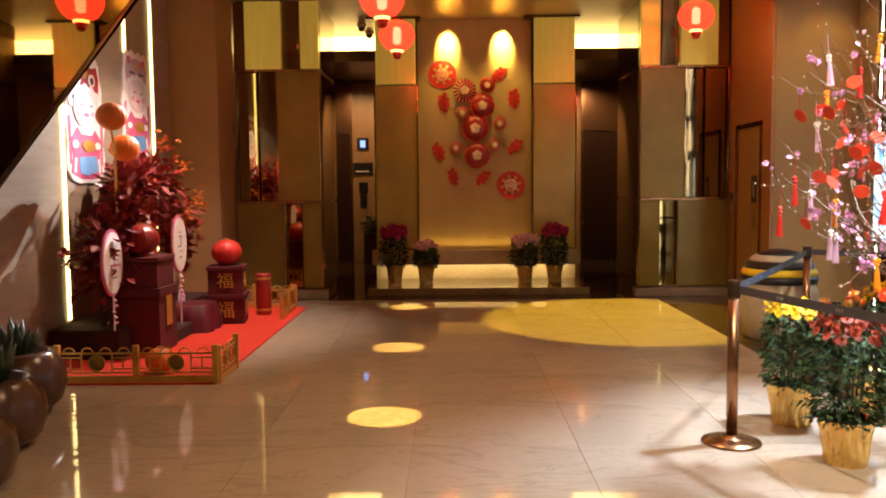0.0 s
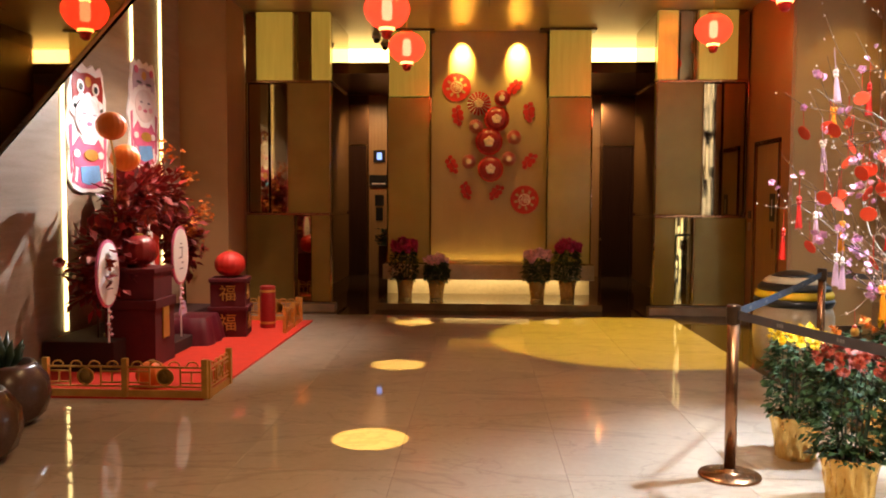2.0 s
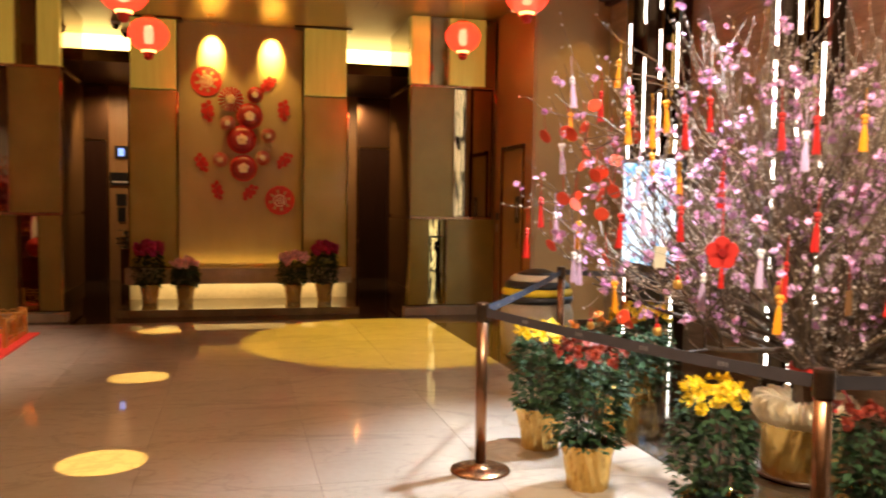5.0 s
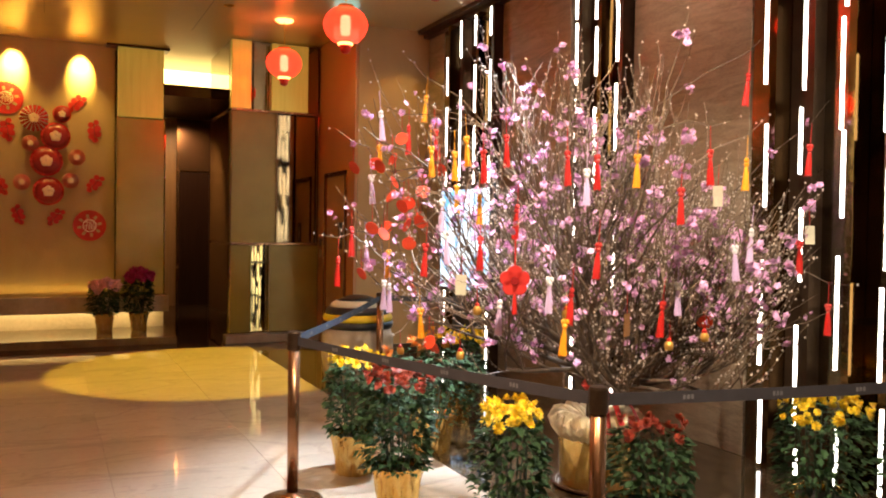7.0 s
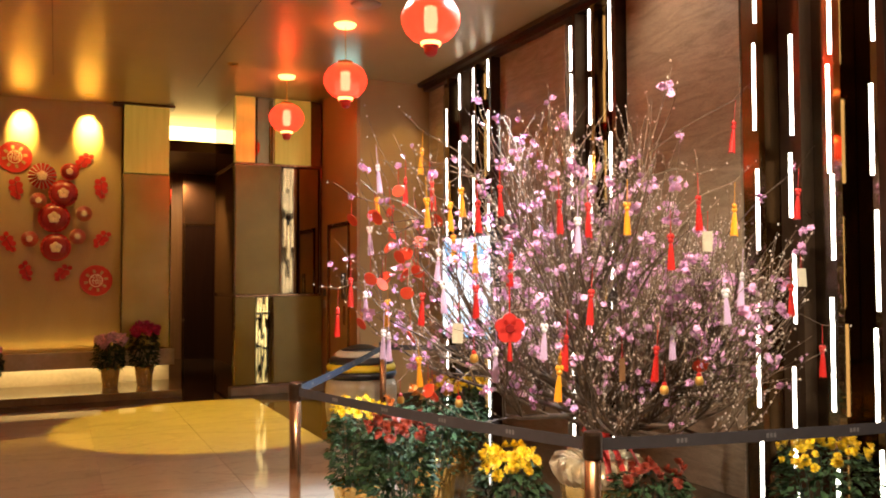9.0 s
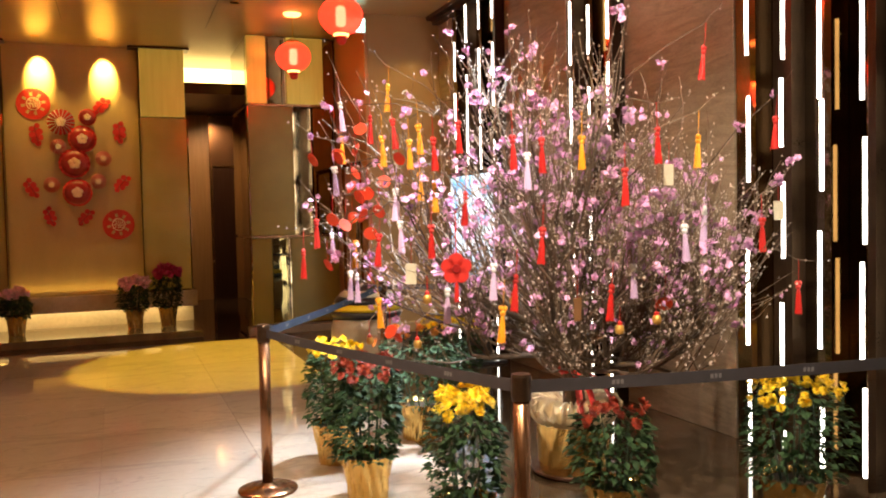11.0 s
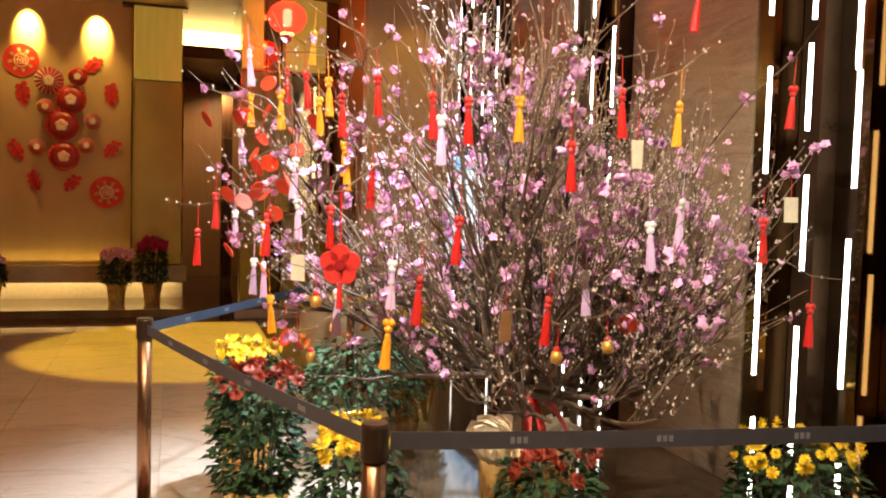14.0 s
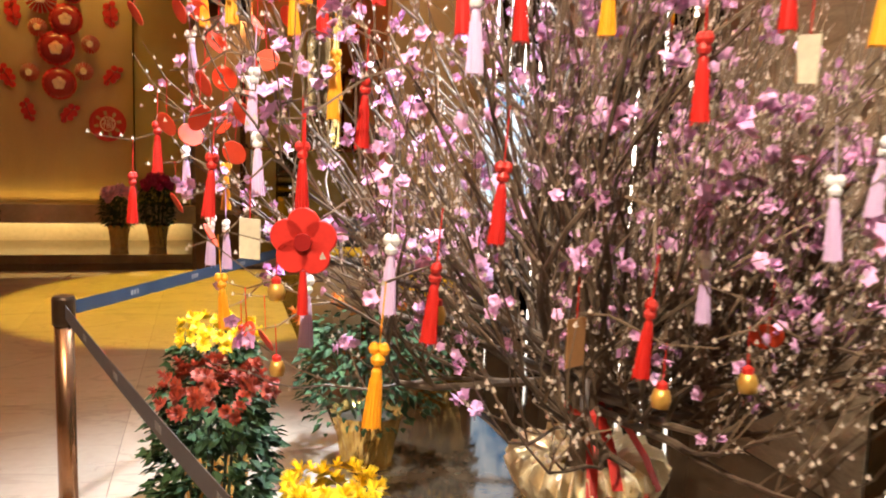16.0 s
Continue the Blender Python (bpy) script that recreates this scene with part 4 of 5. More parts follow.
def blossom_tree():
    """A many-stemmed peach tree that fans out from one pot, with small blossoms and buds."""
    rg = random.Random(7)
    th = thing("blossom_tree", TX, TY, 0, "bare branched peach tree with pink blossoms in gold foil pot", "tree")
    bark, twig, petals, buds = bmesh.new(), bmesh.new(), bmesh.new(), bmesh.new()
    tips = []

    def limb(bm, p, d, length, r0, r1, steps, bend, seg, curl):
        pts, rad = [p.copy()], [r0]
        for i in range(steps):
            d = (d + Vector((rg.uniform(-bend, bend), rg.uniform(-bend, bend), rg.uniform(-bend, bend) + curl))).normalized()
            p = p + d * (length / steps)
            pts.append(p.copy())
            rad.append(r0 + (r1 - r0) * (i + 1) / steps)
        tube(bm, pts, rad, seg)
        return pts, d

    base = Vector((0, 0, 0.54))
    limb(bark, Vector((0, 0, 0.28)), Vector((0.05, 0, 1)), 0.48, 0.075, 0.05, 4, 0.1, 10, 0)
    for i in range(40):
        a = 2 * math.pi * i * 0.381966 + rg.uniform(-.2, .2)
        el = rg.choice((0.16, 0.22, 0.3, 0.45, 0.6, 0.8, 1.0, 1.25))
        d = Vector((math.cos(a) * math.cos(el), math.sin(a) * math.cos(el), math.sin(el)))
        side = max(0.0, math.cos(a) * 0.9 - math.sin(a) * 0.43)
        reach = (1.25 + 0.58 * math.sin(el)) * (1 - 0.27 * side)
        st, ed = limb(bark, base + Vector((0, 0, rg.uniform(0.06, 0.26))), d, reach * rg.uniform(0.5, 0.65), 0.019, 0.009, 6, 0.2, 7, 0.05)
        for k in range(6):
            q = st[rg.randint(2, 6)]
            da = Vector((rg.uniform(-.7, .7), rg.uniform(-.7, .7), rg.uniform(-.15, .8)))
            s2, e2 = limb(bark, q, (d + da).normalized(), reach * rg.uniform(0.35, 0.6), 0.008, 0.0042, 5, 0.24, 5, 0.08)
            for w in range(10 + int(6 * side)):
                q2 = s2[rg.randint(1, 5)]
                db = Vector((rg.uniform(-.6, .6), rg.uniform(-.6, .6), rg.uniform(0.0, 0.9)))
                if 1.12 < q2.z < 1.85 and -1.1 < q2.x < -0.2 and rg.random() < 0.72:
                    continue
                s3, e3 = limb(twig, q2, (e2 + db).normalized(), rg.uniform(0.22, 0.58), 0.0036, 0.0014, 5, 0.24, 3, 0.10)
                tips.append((s3, e3))
    joints = [q for s3, _ in tips for q in s3[:3]]
    for rows, up in ((YELLOW, 0.165), (RED, 0.165), (LILAC, 0.165), (DISCS, 0.135), (CARDS, 0.145), (BELLS, 0.115), ([(2.26, 2.99, 1.31)], 0.25), ([(2.85, 2.93, 1.10)], 0.19)):
        for x, y, z in rows:
            g = Vector((x - TX, y - TY, z + up))
            q = min(joints, key=lambda v: (v - g).length + (0.1 if v.length > g.length else 0))
            mid = q.lerp(g, 0.5) + Vector((rg.uniform(-.03, .03), rg.uniform(-.03, .03), 0.03))
            e = g + (g - mid).normalized() * 0.12 + Vector((0, 0, 0.05))
            tube(twig, [q, q.lerp(mid, 0.6), mid, g, e], [0.004, 0.0038, 0.0034, 0.0028, 0.0014], 4)
            tips.append(([q, mid, g, g.lerp(e, 0.5), e], g))
    for s3, e3 in tips:
        left = 0.62 - 0.26 * max(-1, min(1, (s3[2].x + 0.1) / 0.7))
        for p in s3[1:]:
            for _ in range(2):
                if rg.random() < 0.5:
                    o = Vector((rg.uniform(-1, 1), rg.uniform(-1, 1), rg.uniform(-1, 1))) * 0.007 + (s3[1] - s3[0]) * rg.uniform(-.5, .5)
                    c = p + o
                    h = 0.0068
                    vs = [buds.verts.new(c + Vector(v) * h) for v in ((1, 0, 0), (-0.5, 0.87, 0), (-0.5, -0.87, 0), (0, 0, 1.8))]
                    for f in ((0, 1, 3), (1, 2, 3), (2, 0, 3), (0, 2, 1)):
                        buds.faces.new([vs[j] for j in f])
            if rg.random() < left * 0.14 * (0.4 + 0.6 * min(1.0, max(0.0, (p.z - 0.8) / 0.8))):
                for _ in range(rg.choice((1, 2, 4, 6))):
                    c = p + Vector((rg.uniform(-1, 1), rg.uniform(-1, 1), rg.uniform(-1, 1))) * 0.03
                    bloom(petals, c, rg.uniform(0.016, 0.027), rg, 5, 2, Vector((rg.uniform(-1, 1), rg.uniform(-1, 1), rg.uniform(-1, 1))))
    part("trunk", bark, M_BARK, th)
    tagged(part("twigs", twig, M_TWIG, th, "fine upright brown twigs"), kind="stuff")
    tagged(part("blossoms", petals, M_BLOSSOM, th, "pink double blossoms"), kind="stuff")
    tagged(part("buds", buds, M_BUD, th, "pale buds"), kind="stuff")
    pot = lathe(bmesh.new(), [(0.20, 0), (0.212, 0.07), (0.218, 0.16), (0.226, 0.26), (0.232, 0.33), (0.245, 0.36)], 56, wob=0.02, seed=3)
    part("foil_wrap", pot, M_FOIL, th, "crinkled gold foil round the pot")
    ruff, rings = bmesh.new(), []
    for rr, zz, amp in ((0.235, 0.31, 0.008), (0.265, 0.35, 0.022), (0.275, 0.39, 0.034), (0.25, 0.435, 0.034), (0.20, 0.45, 0.026), (0.15, 0.435, 0.018), (0.09, 0.40, 0.008)):
        ring = []
        for i in range(220):
            an = 2 * math.pi * i / 220
            fold = math.sin(31 * an + 1.8 * math.sin(3 * an) + 14 * zz) + 0.6 * math.sin(47 * an - 22 * zz)
            k = rr + amp * 0.4 * fold
            ring.append(ruff.verts.new((k * math.cos(an), k * math.sin(an), zz + amp * 0.55 * fold + rg.uniform(-0.004, 0.004))))
        rings.append(ring)
    for p, q in zip(rings, rings[1:]):
        for i in range(220):
            ruff.faces.new((p[i], p[(i + 1) % 220], q[(i + 1) % 220], q[i]))
    part("foil_ruffle", ruff, M_PALEFOIL, th, "ruffled pale gold foil collar")
    part("saucer", lathe(bmesh.new(), [(0.24, 0), (0.27, 0.03), (0.26, 0.035), (0.22, 0.02)], 36), M_CLAY, th, "", True)
    bm = bmesh.new()
    for a, l in ((-112, 0.22), (-96, 0.17), (-62, 0.2)):
        q = Vector((math.cos(radians(a)), math.sin(radians(a)), 0))
        s = Vector((-q.y, q.x, 0)) * 0.019
        pts = [q * 0.07 + Vector((0, 0, 0.62)), q * 0.16 + Vector((0, 0, 0.58)), q * 0.235 + Vector((0, 0, 0.60 - l * 0.5)), q * 0.295 + Vector((0, 0, 0.60 - l))]
        va = [bm.verts.new(p - s) for p in pts]
        vb = [bm.verts.new(p + s) for p in pts]
        for i in range(3):
            bm.faces.new((va[i], vb[i], vb[i + 1], va[i + 1]))
    lathe(bm, [(0.0, 0.57), (0.07, 0.58), (0.095, 0.61), (0.07, 0.65), (0, 0.66)], 12)
    part("ribbon", bm, M_RED, th, "red satin ribbon bow round the stem")


blossom_tree()


# ---------------------------------------------------------------- charms in the tree
def tassel_proto(name, material, bead, label, length):
    th = thing(name, 0, 0, 0, label, "ornament", name + "s")
    part("cord", tube(bmesh.new(), [Vector((0, 0, 0.05)), Vector((0, 0, 0.17))], [0.0018, 0.0018], 4), material, th)
    bm = bmesh.new()
    for s in (-1, 1):
        lathe(bm, [(0, 0.03), (0.009, 0.038), (0.011, 0.046), (0.007, 0.056), (0, 0.06)], 8, (s * 0.009, 0, 0))
    lathe(bm, [(0.0, 0.012), (0.012, 0.018), (0.014, 0.027), (0.009, 0.036), (0, 0.04)], 10)
    part("knot", bm, bead, th, "knotted bead")
    rg = random.Random(3)
    bm = lathe(bmesh.new(), [(0.005, 0.018), (0.0095, 0.005), (0.0105, -0.012), (0.013, -length * 0.5), (0.0165, -length)], 14, wob=0.05, seed=4)
    for i in range(14):
        a = 2 * math.pi * i / 14
        q = Vector((math.cos(a), math.sin(a), 0))
        tube(bm, [q * 0.0105 + Vector((0, 0, -0.01)), q * 0.0175 + Vector((0, 0, -length * rg.uniform(0.97, 1.08)))], [0.0014, 0.0014], 3)
    part("fringe", bm, material, th)
    return th


def scatter(proto, rows, seed, sc=(0.9, 1.15)):
    rg = random.Random(seed)
    first = True
    for x, y, z in rows:
        m = pose(x, y, z, rg.uniform(-4, 4), rg.uniform(-4, 4), rg.uniform(0, 360))
        if first:
            proto.matrix_basis, first = m, False
        else:
            copy_thing(proto, m)


scatter(tassel_proto("yellow_tassel", M_YTASSEL, M_YTASSEL, "golden yellow silk tassel with a knot hanging in the tree", 0.10), YELLOW, 1)
scatter(tassel_proto("red_tassel", M_RTASSEL, M_RED, "red silk tassel with red beads hanging in the tree", 0.11), RED, 2)
scatter(tassel_proto("lilac_tassel", M_LTASSEL, M_WHITE, "pale lilac silk tassel with a white knot hanging in the tree", 0.11), LILAC, 3)

pr = thing("red_paper_disc", 0, 0, 0, "small oval red paper charm hanging in the tree", "ornament", "red_paper_discs")
bm = lathe(bmesh.new(), [(0.038, -0.002), (0.04, 0), (0.038, 0.002)], 20)
bmesh.ops.transform(bm, matrix=pose(0, 0, 0, 62, 12, 0), verts=bm.verts)
part("disc", bm, M_ORANGERED, pr)
part("cord", tube(bmesh.new(), [Vector((0, 0, 0.03)), Vector((0, 0, 0.14))], [0.0015, 0.0015], 4), M_RTASSEL, pr)
scatter(pr, DISCS, 4)

pr = thing("wish_card", 0, 0, 0, "small cream wish card on a cord in the tree", "ornament", "wish_cards")
part("card", B(-0.027, 0.027, -0.0015, 0.0015, -0.05, 0.05), M_CREAM, pr)
part("cord", tube(bmesh.new(), [Vector((0, 0, 0.05)), Vector((0, 0, 0.15))], [0.0015, 0.0015], 4), M_RTASSEL, pr)
scatter(pr, CARDS, 5)
pr = thing("wooden_tag", 2.85, 2.93, 1.10, "brown wooden wish tag hanging in the tree", "ornament", rz=25)
part("tag", B(-0.03, 0.03, -0.002, 0.002, -0.06, 0.05, bevel=0.0015), M_BROWNCARD, pr)
part("cord", tube(bmesh.new(), [Vector((0, 0, 0.05)), Vector((0, 0, 0.2))], [0.0015, 0.0015], 4), M_RTASSEL, pr)

pr = thing("gold_bell", 0, 0, 0, "tiny gold and red bell charm hanging in the tree", "ornament", "gold_bells")
part("bell", lathe(bmesh.new(), [(0.0, -0.025), (0.018, -0.02), (0.022, 0), (0.016, 0.018), (0, 0.026)], 14), M_GOLDPAINT, pr, smooth=True)
part("cap", lathe(bmesh.new(), [(0.012, 0.02), (0.012, 0.032), (0, 0.04)], 10), M_RED, pr)
part("cord", tube(bmesh.new(), [Vector((0, 0, 0.03)), Vector((0, 0, 0.12))], [0.0015, 0.0015], 4), M_RTASSEL, pr)
scatter(pr, BELLS, 6)

fl = thing("red_felt_flower", 2.26, 2.99, 1.31, "red felt flower charm with a tassel in the tree", "ornament", rz=-20)
bm = bmesh.new()
for k in range(5):
    a = 2 * math.pi * k / 5 + math.pi / 2
    b2 = lathe(bmesh.new(), [(0.034, -0.004), (0.036, 0), (0.034, 0.004)], 14)
    bmesh.ops.transform(b2, matrix=pose(0.036 * math.cos(a), 0, 0.036 * math.sin(a), 90), verts=b2.verts)
    me = bpy.data.meshes.new("petal")
    b2.to_mesh(me)
    b2.free()
    bm.from_mesh(me)
part("petals", bm, M_RED, fl)
bm = lathe(bmesh.new(), [(0.018, -0.01), (0.02, 0), (0.018, 0.01)], 12)
bmesh.ops.transform(bm, matrix=pose(0, 0, 0, 90), verts=bm.verts)
part("centre", bm, M_DEEPRED, fl)
part("fringe", lathe(bmesh.new(), [(0.012, -0.15), (0.01, -0.1), (0.006, -0.06)], 10), M_RTASSEL, fl)
part("cord", tube(bmesh.new(), [Vector((0, 0, 0.06)), Vector((0, 0, 0.26))], [0.003, 0.003], 5), M_RTASSEL, fl)

# ---------------------------------------------------------------- rope barrier
def post(x, y):
    th = thing("barrier_post", x, y, 0, "brushed copper belt barrier post on a round base", "barrier post", "barrier posts")
    part("base", lathe(bmesh.new(), [(0.165, 0), (0.17, 0.008), (0.165, 0.016), (0.09, 0.028), (0.036, 0.034), (0.034, 0.05)], 40), M_POST, th, smooth=True)
    part("pole", lathe(bmesh.new(), [(0.032, 0.04), (0.032, 0.86)], 24), M_POST, th, smooth=True)
    part("head", lathe(bmesh.new(), [(0.036, 0.855), (0.038, 0.862), (0.038, 0.945), (0.034, 0.955), (0.0, 0.957)], 24), M_BRONZE, th, "dark belt cassette head")
    return th


P1, P2, P3, P4 = (1.60, 4.28), (2.225, 2.30), (3.12, 6.85), (4.62, 1.95)
for p in (P1, P2, P3, P4):
    post(*p)


def belt(a, b, material, label):
    th = thing("barrier_belt", 0, 0, 0, label, "barrier belt", "barrier belts")
    A, Bv = Vector((*a, 0.905)), Vector((*b, 0.905))
    d = (Bv - A).normalized()
    n = Vector((-d.y, d.x, 0))
    A, Bv = A + d * 0.04, Bv - d * 0.04
    L = (Bv - A).length
    bm = bmesh.new()
    rows = []
    for i in range(13):
        f = i / 12
        c = A.lerp(Bv, f) - Vector((0, 0, 0.05 * f * (1 - f)))
        rows.append([bm.verts.new(c + n * s * 0.0012 + Vector((0, 0, t_))) for s, t_ in ((-1, -0.024), (-1, 0.024), (1, 0.024), (1, -0.024))])
    for p, q in zip(rows, rows[1:]):
        for i in range(4):
            bm.faces.new((p[i], p[(i + 1) % 4], q[(i + 1) % 4], q[i]))
    bm.faces.new(rows[0])
    bm.faces.new(rows[-1][::-1])
    part("webbing", bm, material, th)
    k = 0.35
    while k < L - 0.2:
        f = k / L
        c = A.lerp(Bv, f) - Vector((0, 0, 0.05 * f * (1 - f)))
        for j in range(3):
            for s in (-1, 1):
                q = c + d * (j - 1) * 0.018 + n * s * 0.0018
                bm = B(-0.006, 0.006, -0.0004, 0.0004, -0.009, 0.009)
                bmesh.ops.transform(bm, matrix=Matrix.Translation(q) @ Matrix.Rotation(math.atan2(d.y, d.x), 4, "Z"), verts=bm.verts)
                part("print_mark", bm, M_BELTPRINT, th, "pale printed mark")
        k += 0.42


belt(P1, P2, M_BELT, "dark grey retractable belt between two posts")
belt(P1, P3, M_SCREENLITBELT, "grey retractable belt with blue display light in its colour")
belt(P2, P4, M_BELT, "dark grey retractable belt towards the light wall")
belt(P3, (4.6, 6.4), M_BELT, "dark grey retractable belt behind the tree")

# ---------------------------------------------------------------- display and planter behind the tree
tv = thing("display_screen", 4.38, 7.66, 0, "large lit upright display on a black stand", "display")
tvc = part("case", B(0, 0.09, -0.62, 0.58, 0.86, 2.03, bevel=0.01), M_BLACK, tv)
part("screen", B(-0.004, 0.0, -0.58, 0.54, 0.91, 1.98), M_SCREEN, tvc, "glowing blue and white picture")
part("pedestal", B(0.02, 0.08, -0.3, 0.26, 0.03, 0.87), M_BLACK, tv)
part("foot", B(-0.12, 0.22, -0.4, 0.36, 0, 0.03, bevel=0.008), M_BLACK, tv)

pl = thing("round_bin", 3.18, 7.62, 0, "beige round drum with a black and yellow striped cover", "drum")
part("body", lathe(bmesh.new(), [(0.29, 0), (0.33, 0.03), (0.36, 0.25), (0.36, 0.45), (0.33, 0.55)], 36), M_BEIGE, pl, smooth=True)
for k, (za, zb, ra, rb, m_) in enumerate(((0.55, 0.62, 0.345, 0.35, M_BLACK), (0.622, 0.69, 0.345, 0.33, M_YFLOWER), (0.692, 0.76, 0.325, 0.29, M_BLACK), (0.762, 0.82, 0.28, 0.22, M_CREAM), (0.822, 0.87, 0.21, 0.08, M_BLACK))):
    part("cover_band", lathe(bmesh.new(), [(ra, za), ((ra + rb) / 2 + 0.015, (za + zb) / 2), (rb, zb)], 36), m_, pl, smooth=True)

# ---------------------------------------------------------------- festive stage on the west side
solid("carpet", B(-3.58, -1.87, 5.78, 9.85, 0, 0.014), M_CARPET, "bright red carpet under the festive display", "carpet", kind="structure")


def fence(x0, y0, x1, y1, n, label):
    th = thing("low_fence", x0, y0, 0.014 if x0 < -1.85 else 0.0, label, "low fence", "low gold fences", rz=math.degrees(math.atan2(y1 - y0, x1 - x0)))
    L = math.hypot(x1 - x0, y1 - y0)
    w = L / n
    for i in range(n + 1):
        part("post", B(i * w - 0.022, i * w + 0.022, -0.022, 0.022, 0, 0.295, bevel=0.004), M_GOLDPAINT, th)
    for i in range(n):
        a, b = i * w + 0.024, (i + 1) * w - 0.024
        part("bottom_board", B(a, b, -0.012, 0.012, 0, 0.055, bevel=0.003), M_GOLDPAINT, th)
        bm = bmesh.new()
        box(bm, a, b, -0.007, 0.007, 0.075, 0.087)
        box(bm, a, b, -0.007, 0.007, 0.222, 0.236)
        cxs = (a + b) / 2
        hw = (b - a) / 2
        for s in (-1, 1):
            box(bm, cxs + s * hw * 0.42 - 0.005, cxs + s * hw * 0.42 + 0.005, -0.006, 0.006, 0.087, 0.222)
            box(bm, cxs + s * hw * 0.72 - 0.005, cxs + s * hw * 0.72 + 0.005, -0.006, 0.006, 0.11, 0.2)
            for zz in (0.11, 0.195):
                box(bm, min(cxs + s * hw * 0.42, cxs + s * hw * 0.98), max(cxs + s * hw * 0.42, cxs + s * hw * 0.98), -0.0055, 0.0055, zz - 0.005, zz + 0.005)
        part("lattice", bm, M_GOLDPAINT, th)
        bm = bmesh.new()
        lathe(bm, [(0.052, -0.006), (0.052, 0.006), (0.066, 0.006), (0.066, -0.006), (0.052, -0.006)], 24)
        bmesh.ops.transform(bm, matrix=pose(cxs, 0, 0.154, 90), verts=bm.verts)
        rd = part("roundel", bm, M_GOLDPAINT, th)
        part("character", glyph("福", 0.085, 0.003, pose(cxs, 0, 0.154, 90)), M_GOLDPAINT, rd)
        for k in range(4):
            bm = bmesh.new()
            u = a + (b - a) * (k + 0.5) / 4
            tube(bm, [Vector((u + 0.042 * math.cos(t_), 0, 0.242 + 0.03 * math.sin(t_))) for t_ in np.linspace(0, math.pi, 8)], [0.006] * 8, 5)
            part("crest", bm, M_GOLDPAINT, th)


fence(-3.09, 5.80, -1.86, 5.80, 2, "low gold lattice fence along the carpet front")
fence(-1.85, 5.84, -1.85, 6.36, 1, "short gold lattice fence at the carpet corner")
fence(-1.98, 8.85, -2.0, 9.75, 2, "short gold lattice fence at the carpet end")
fence(-2.05, 9.80, -3.0, 9.80, 2, "gold lattice fence along the carpet back")

st = thing("stage_platform", -3.2, 7.6, 0.014, "low dark maroon cloth covered platform", "platform")
part("deck", B(-0.38, 0.25, -0.95, 1.75, 0, 0.26, bevel=0.01), M_DARKSTAGE, st)
part("step", B(0.25, 0.48, -0.55, 0.6, 0, 0.12, bevel=0.01), M_DARKSTAGE, st)


def emblem(parent, m, size):
    part("emblem", glyph("福", size, 0.004, m), M_GOLDPAINT, parent, "gold good luck character")


def gift_tower(x, y, z, w, h0, h1, label, rz=0, gold=True):
    th = thing("gift_boxes", x, y, z, label, "gift box", "gift box towers", rz=rz)
    zz = 0
    for k, (ww, h) in enumerate(((w, h0), (w * 0.94, h1))):
        if h <= 0:
            continue
        bx = part("box", B(-ww / 2, ww / 2, -ww / 2, ww / 2, zz, zz + h * 0.86, bevel=0.006), M_MAROON, th)
        part("lid", B(-ww / 2 - 0.015, ww / 2 + 0.015, -ww / 2 - 0.015, ww / 2 + 0.015, zz + h * 0.86, zz + h, bevel=0.006), M_MAROON, th)
        if gold:
            emblem(bx, Matrix.Translation((0, -ww / 2 - 0.004, zz + h * 0.45)) @ pose(0, 0, 0, 90), h * 0.6)
            emblem(bx, Matrix.Translation((ww / 2 + 0.004, 0, zz + h * 0.45)) @ pose(0, 0, 0, 90, 0, 90), h * 0.6)
        zz += h
    return th


gift_tower(-2.91, 7.13, 0.014, 0.46, 0.60, 0.28, "tall maroon velvet gift box with gold side emblem", gold=False)
g1 = gift_tower(-2.56, 8.72, 0.014, 0.40, 0.33, 0.31, "two stacked maroon gift boxes with gold characters", rz=8)
tg = thing("gold_plaque", -2.675, 7.13, 0.25, "small gold character plaque on the tall gift box", "plaque")
part("plaque", B(0, 0.008, -0.07, 0.07, 0, 0.28), M_GOLDPAINT, tg)


def silk_ball(x, y, z, r, label, material=None):
    th = thing("silk_lantern_ball", x, y, z, label, "lantern", "silk lantern balls")
    prof = [(r * math.sin(t_) + 0.001, -r * 0.85 * math.cos(t_)) for t_ in np.linspace(0.12, math.pi - 0.12, 12)]
    part("shade", lathe(bmesh.new(), prof, 48, lobes=16), material or M_RED, th, smooth=True)
    part("cap", lathe(bmesh.new(), [(r * 0.2, r * 0.82), (r * 0.2, r * 0.9), (0, r * 0.92)], 14), M_GOLDPAINT, th)
    part("cap", lathe(bmesh.new(), [(0, -r * 0.86), (r * 0.22, -r * 0.855), (r * 0.22, -r * 0.8)], 14), M_GOLDPAINT, th)
    return th


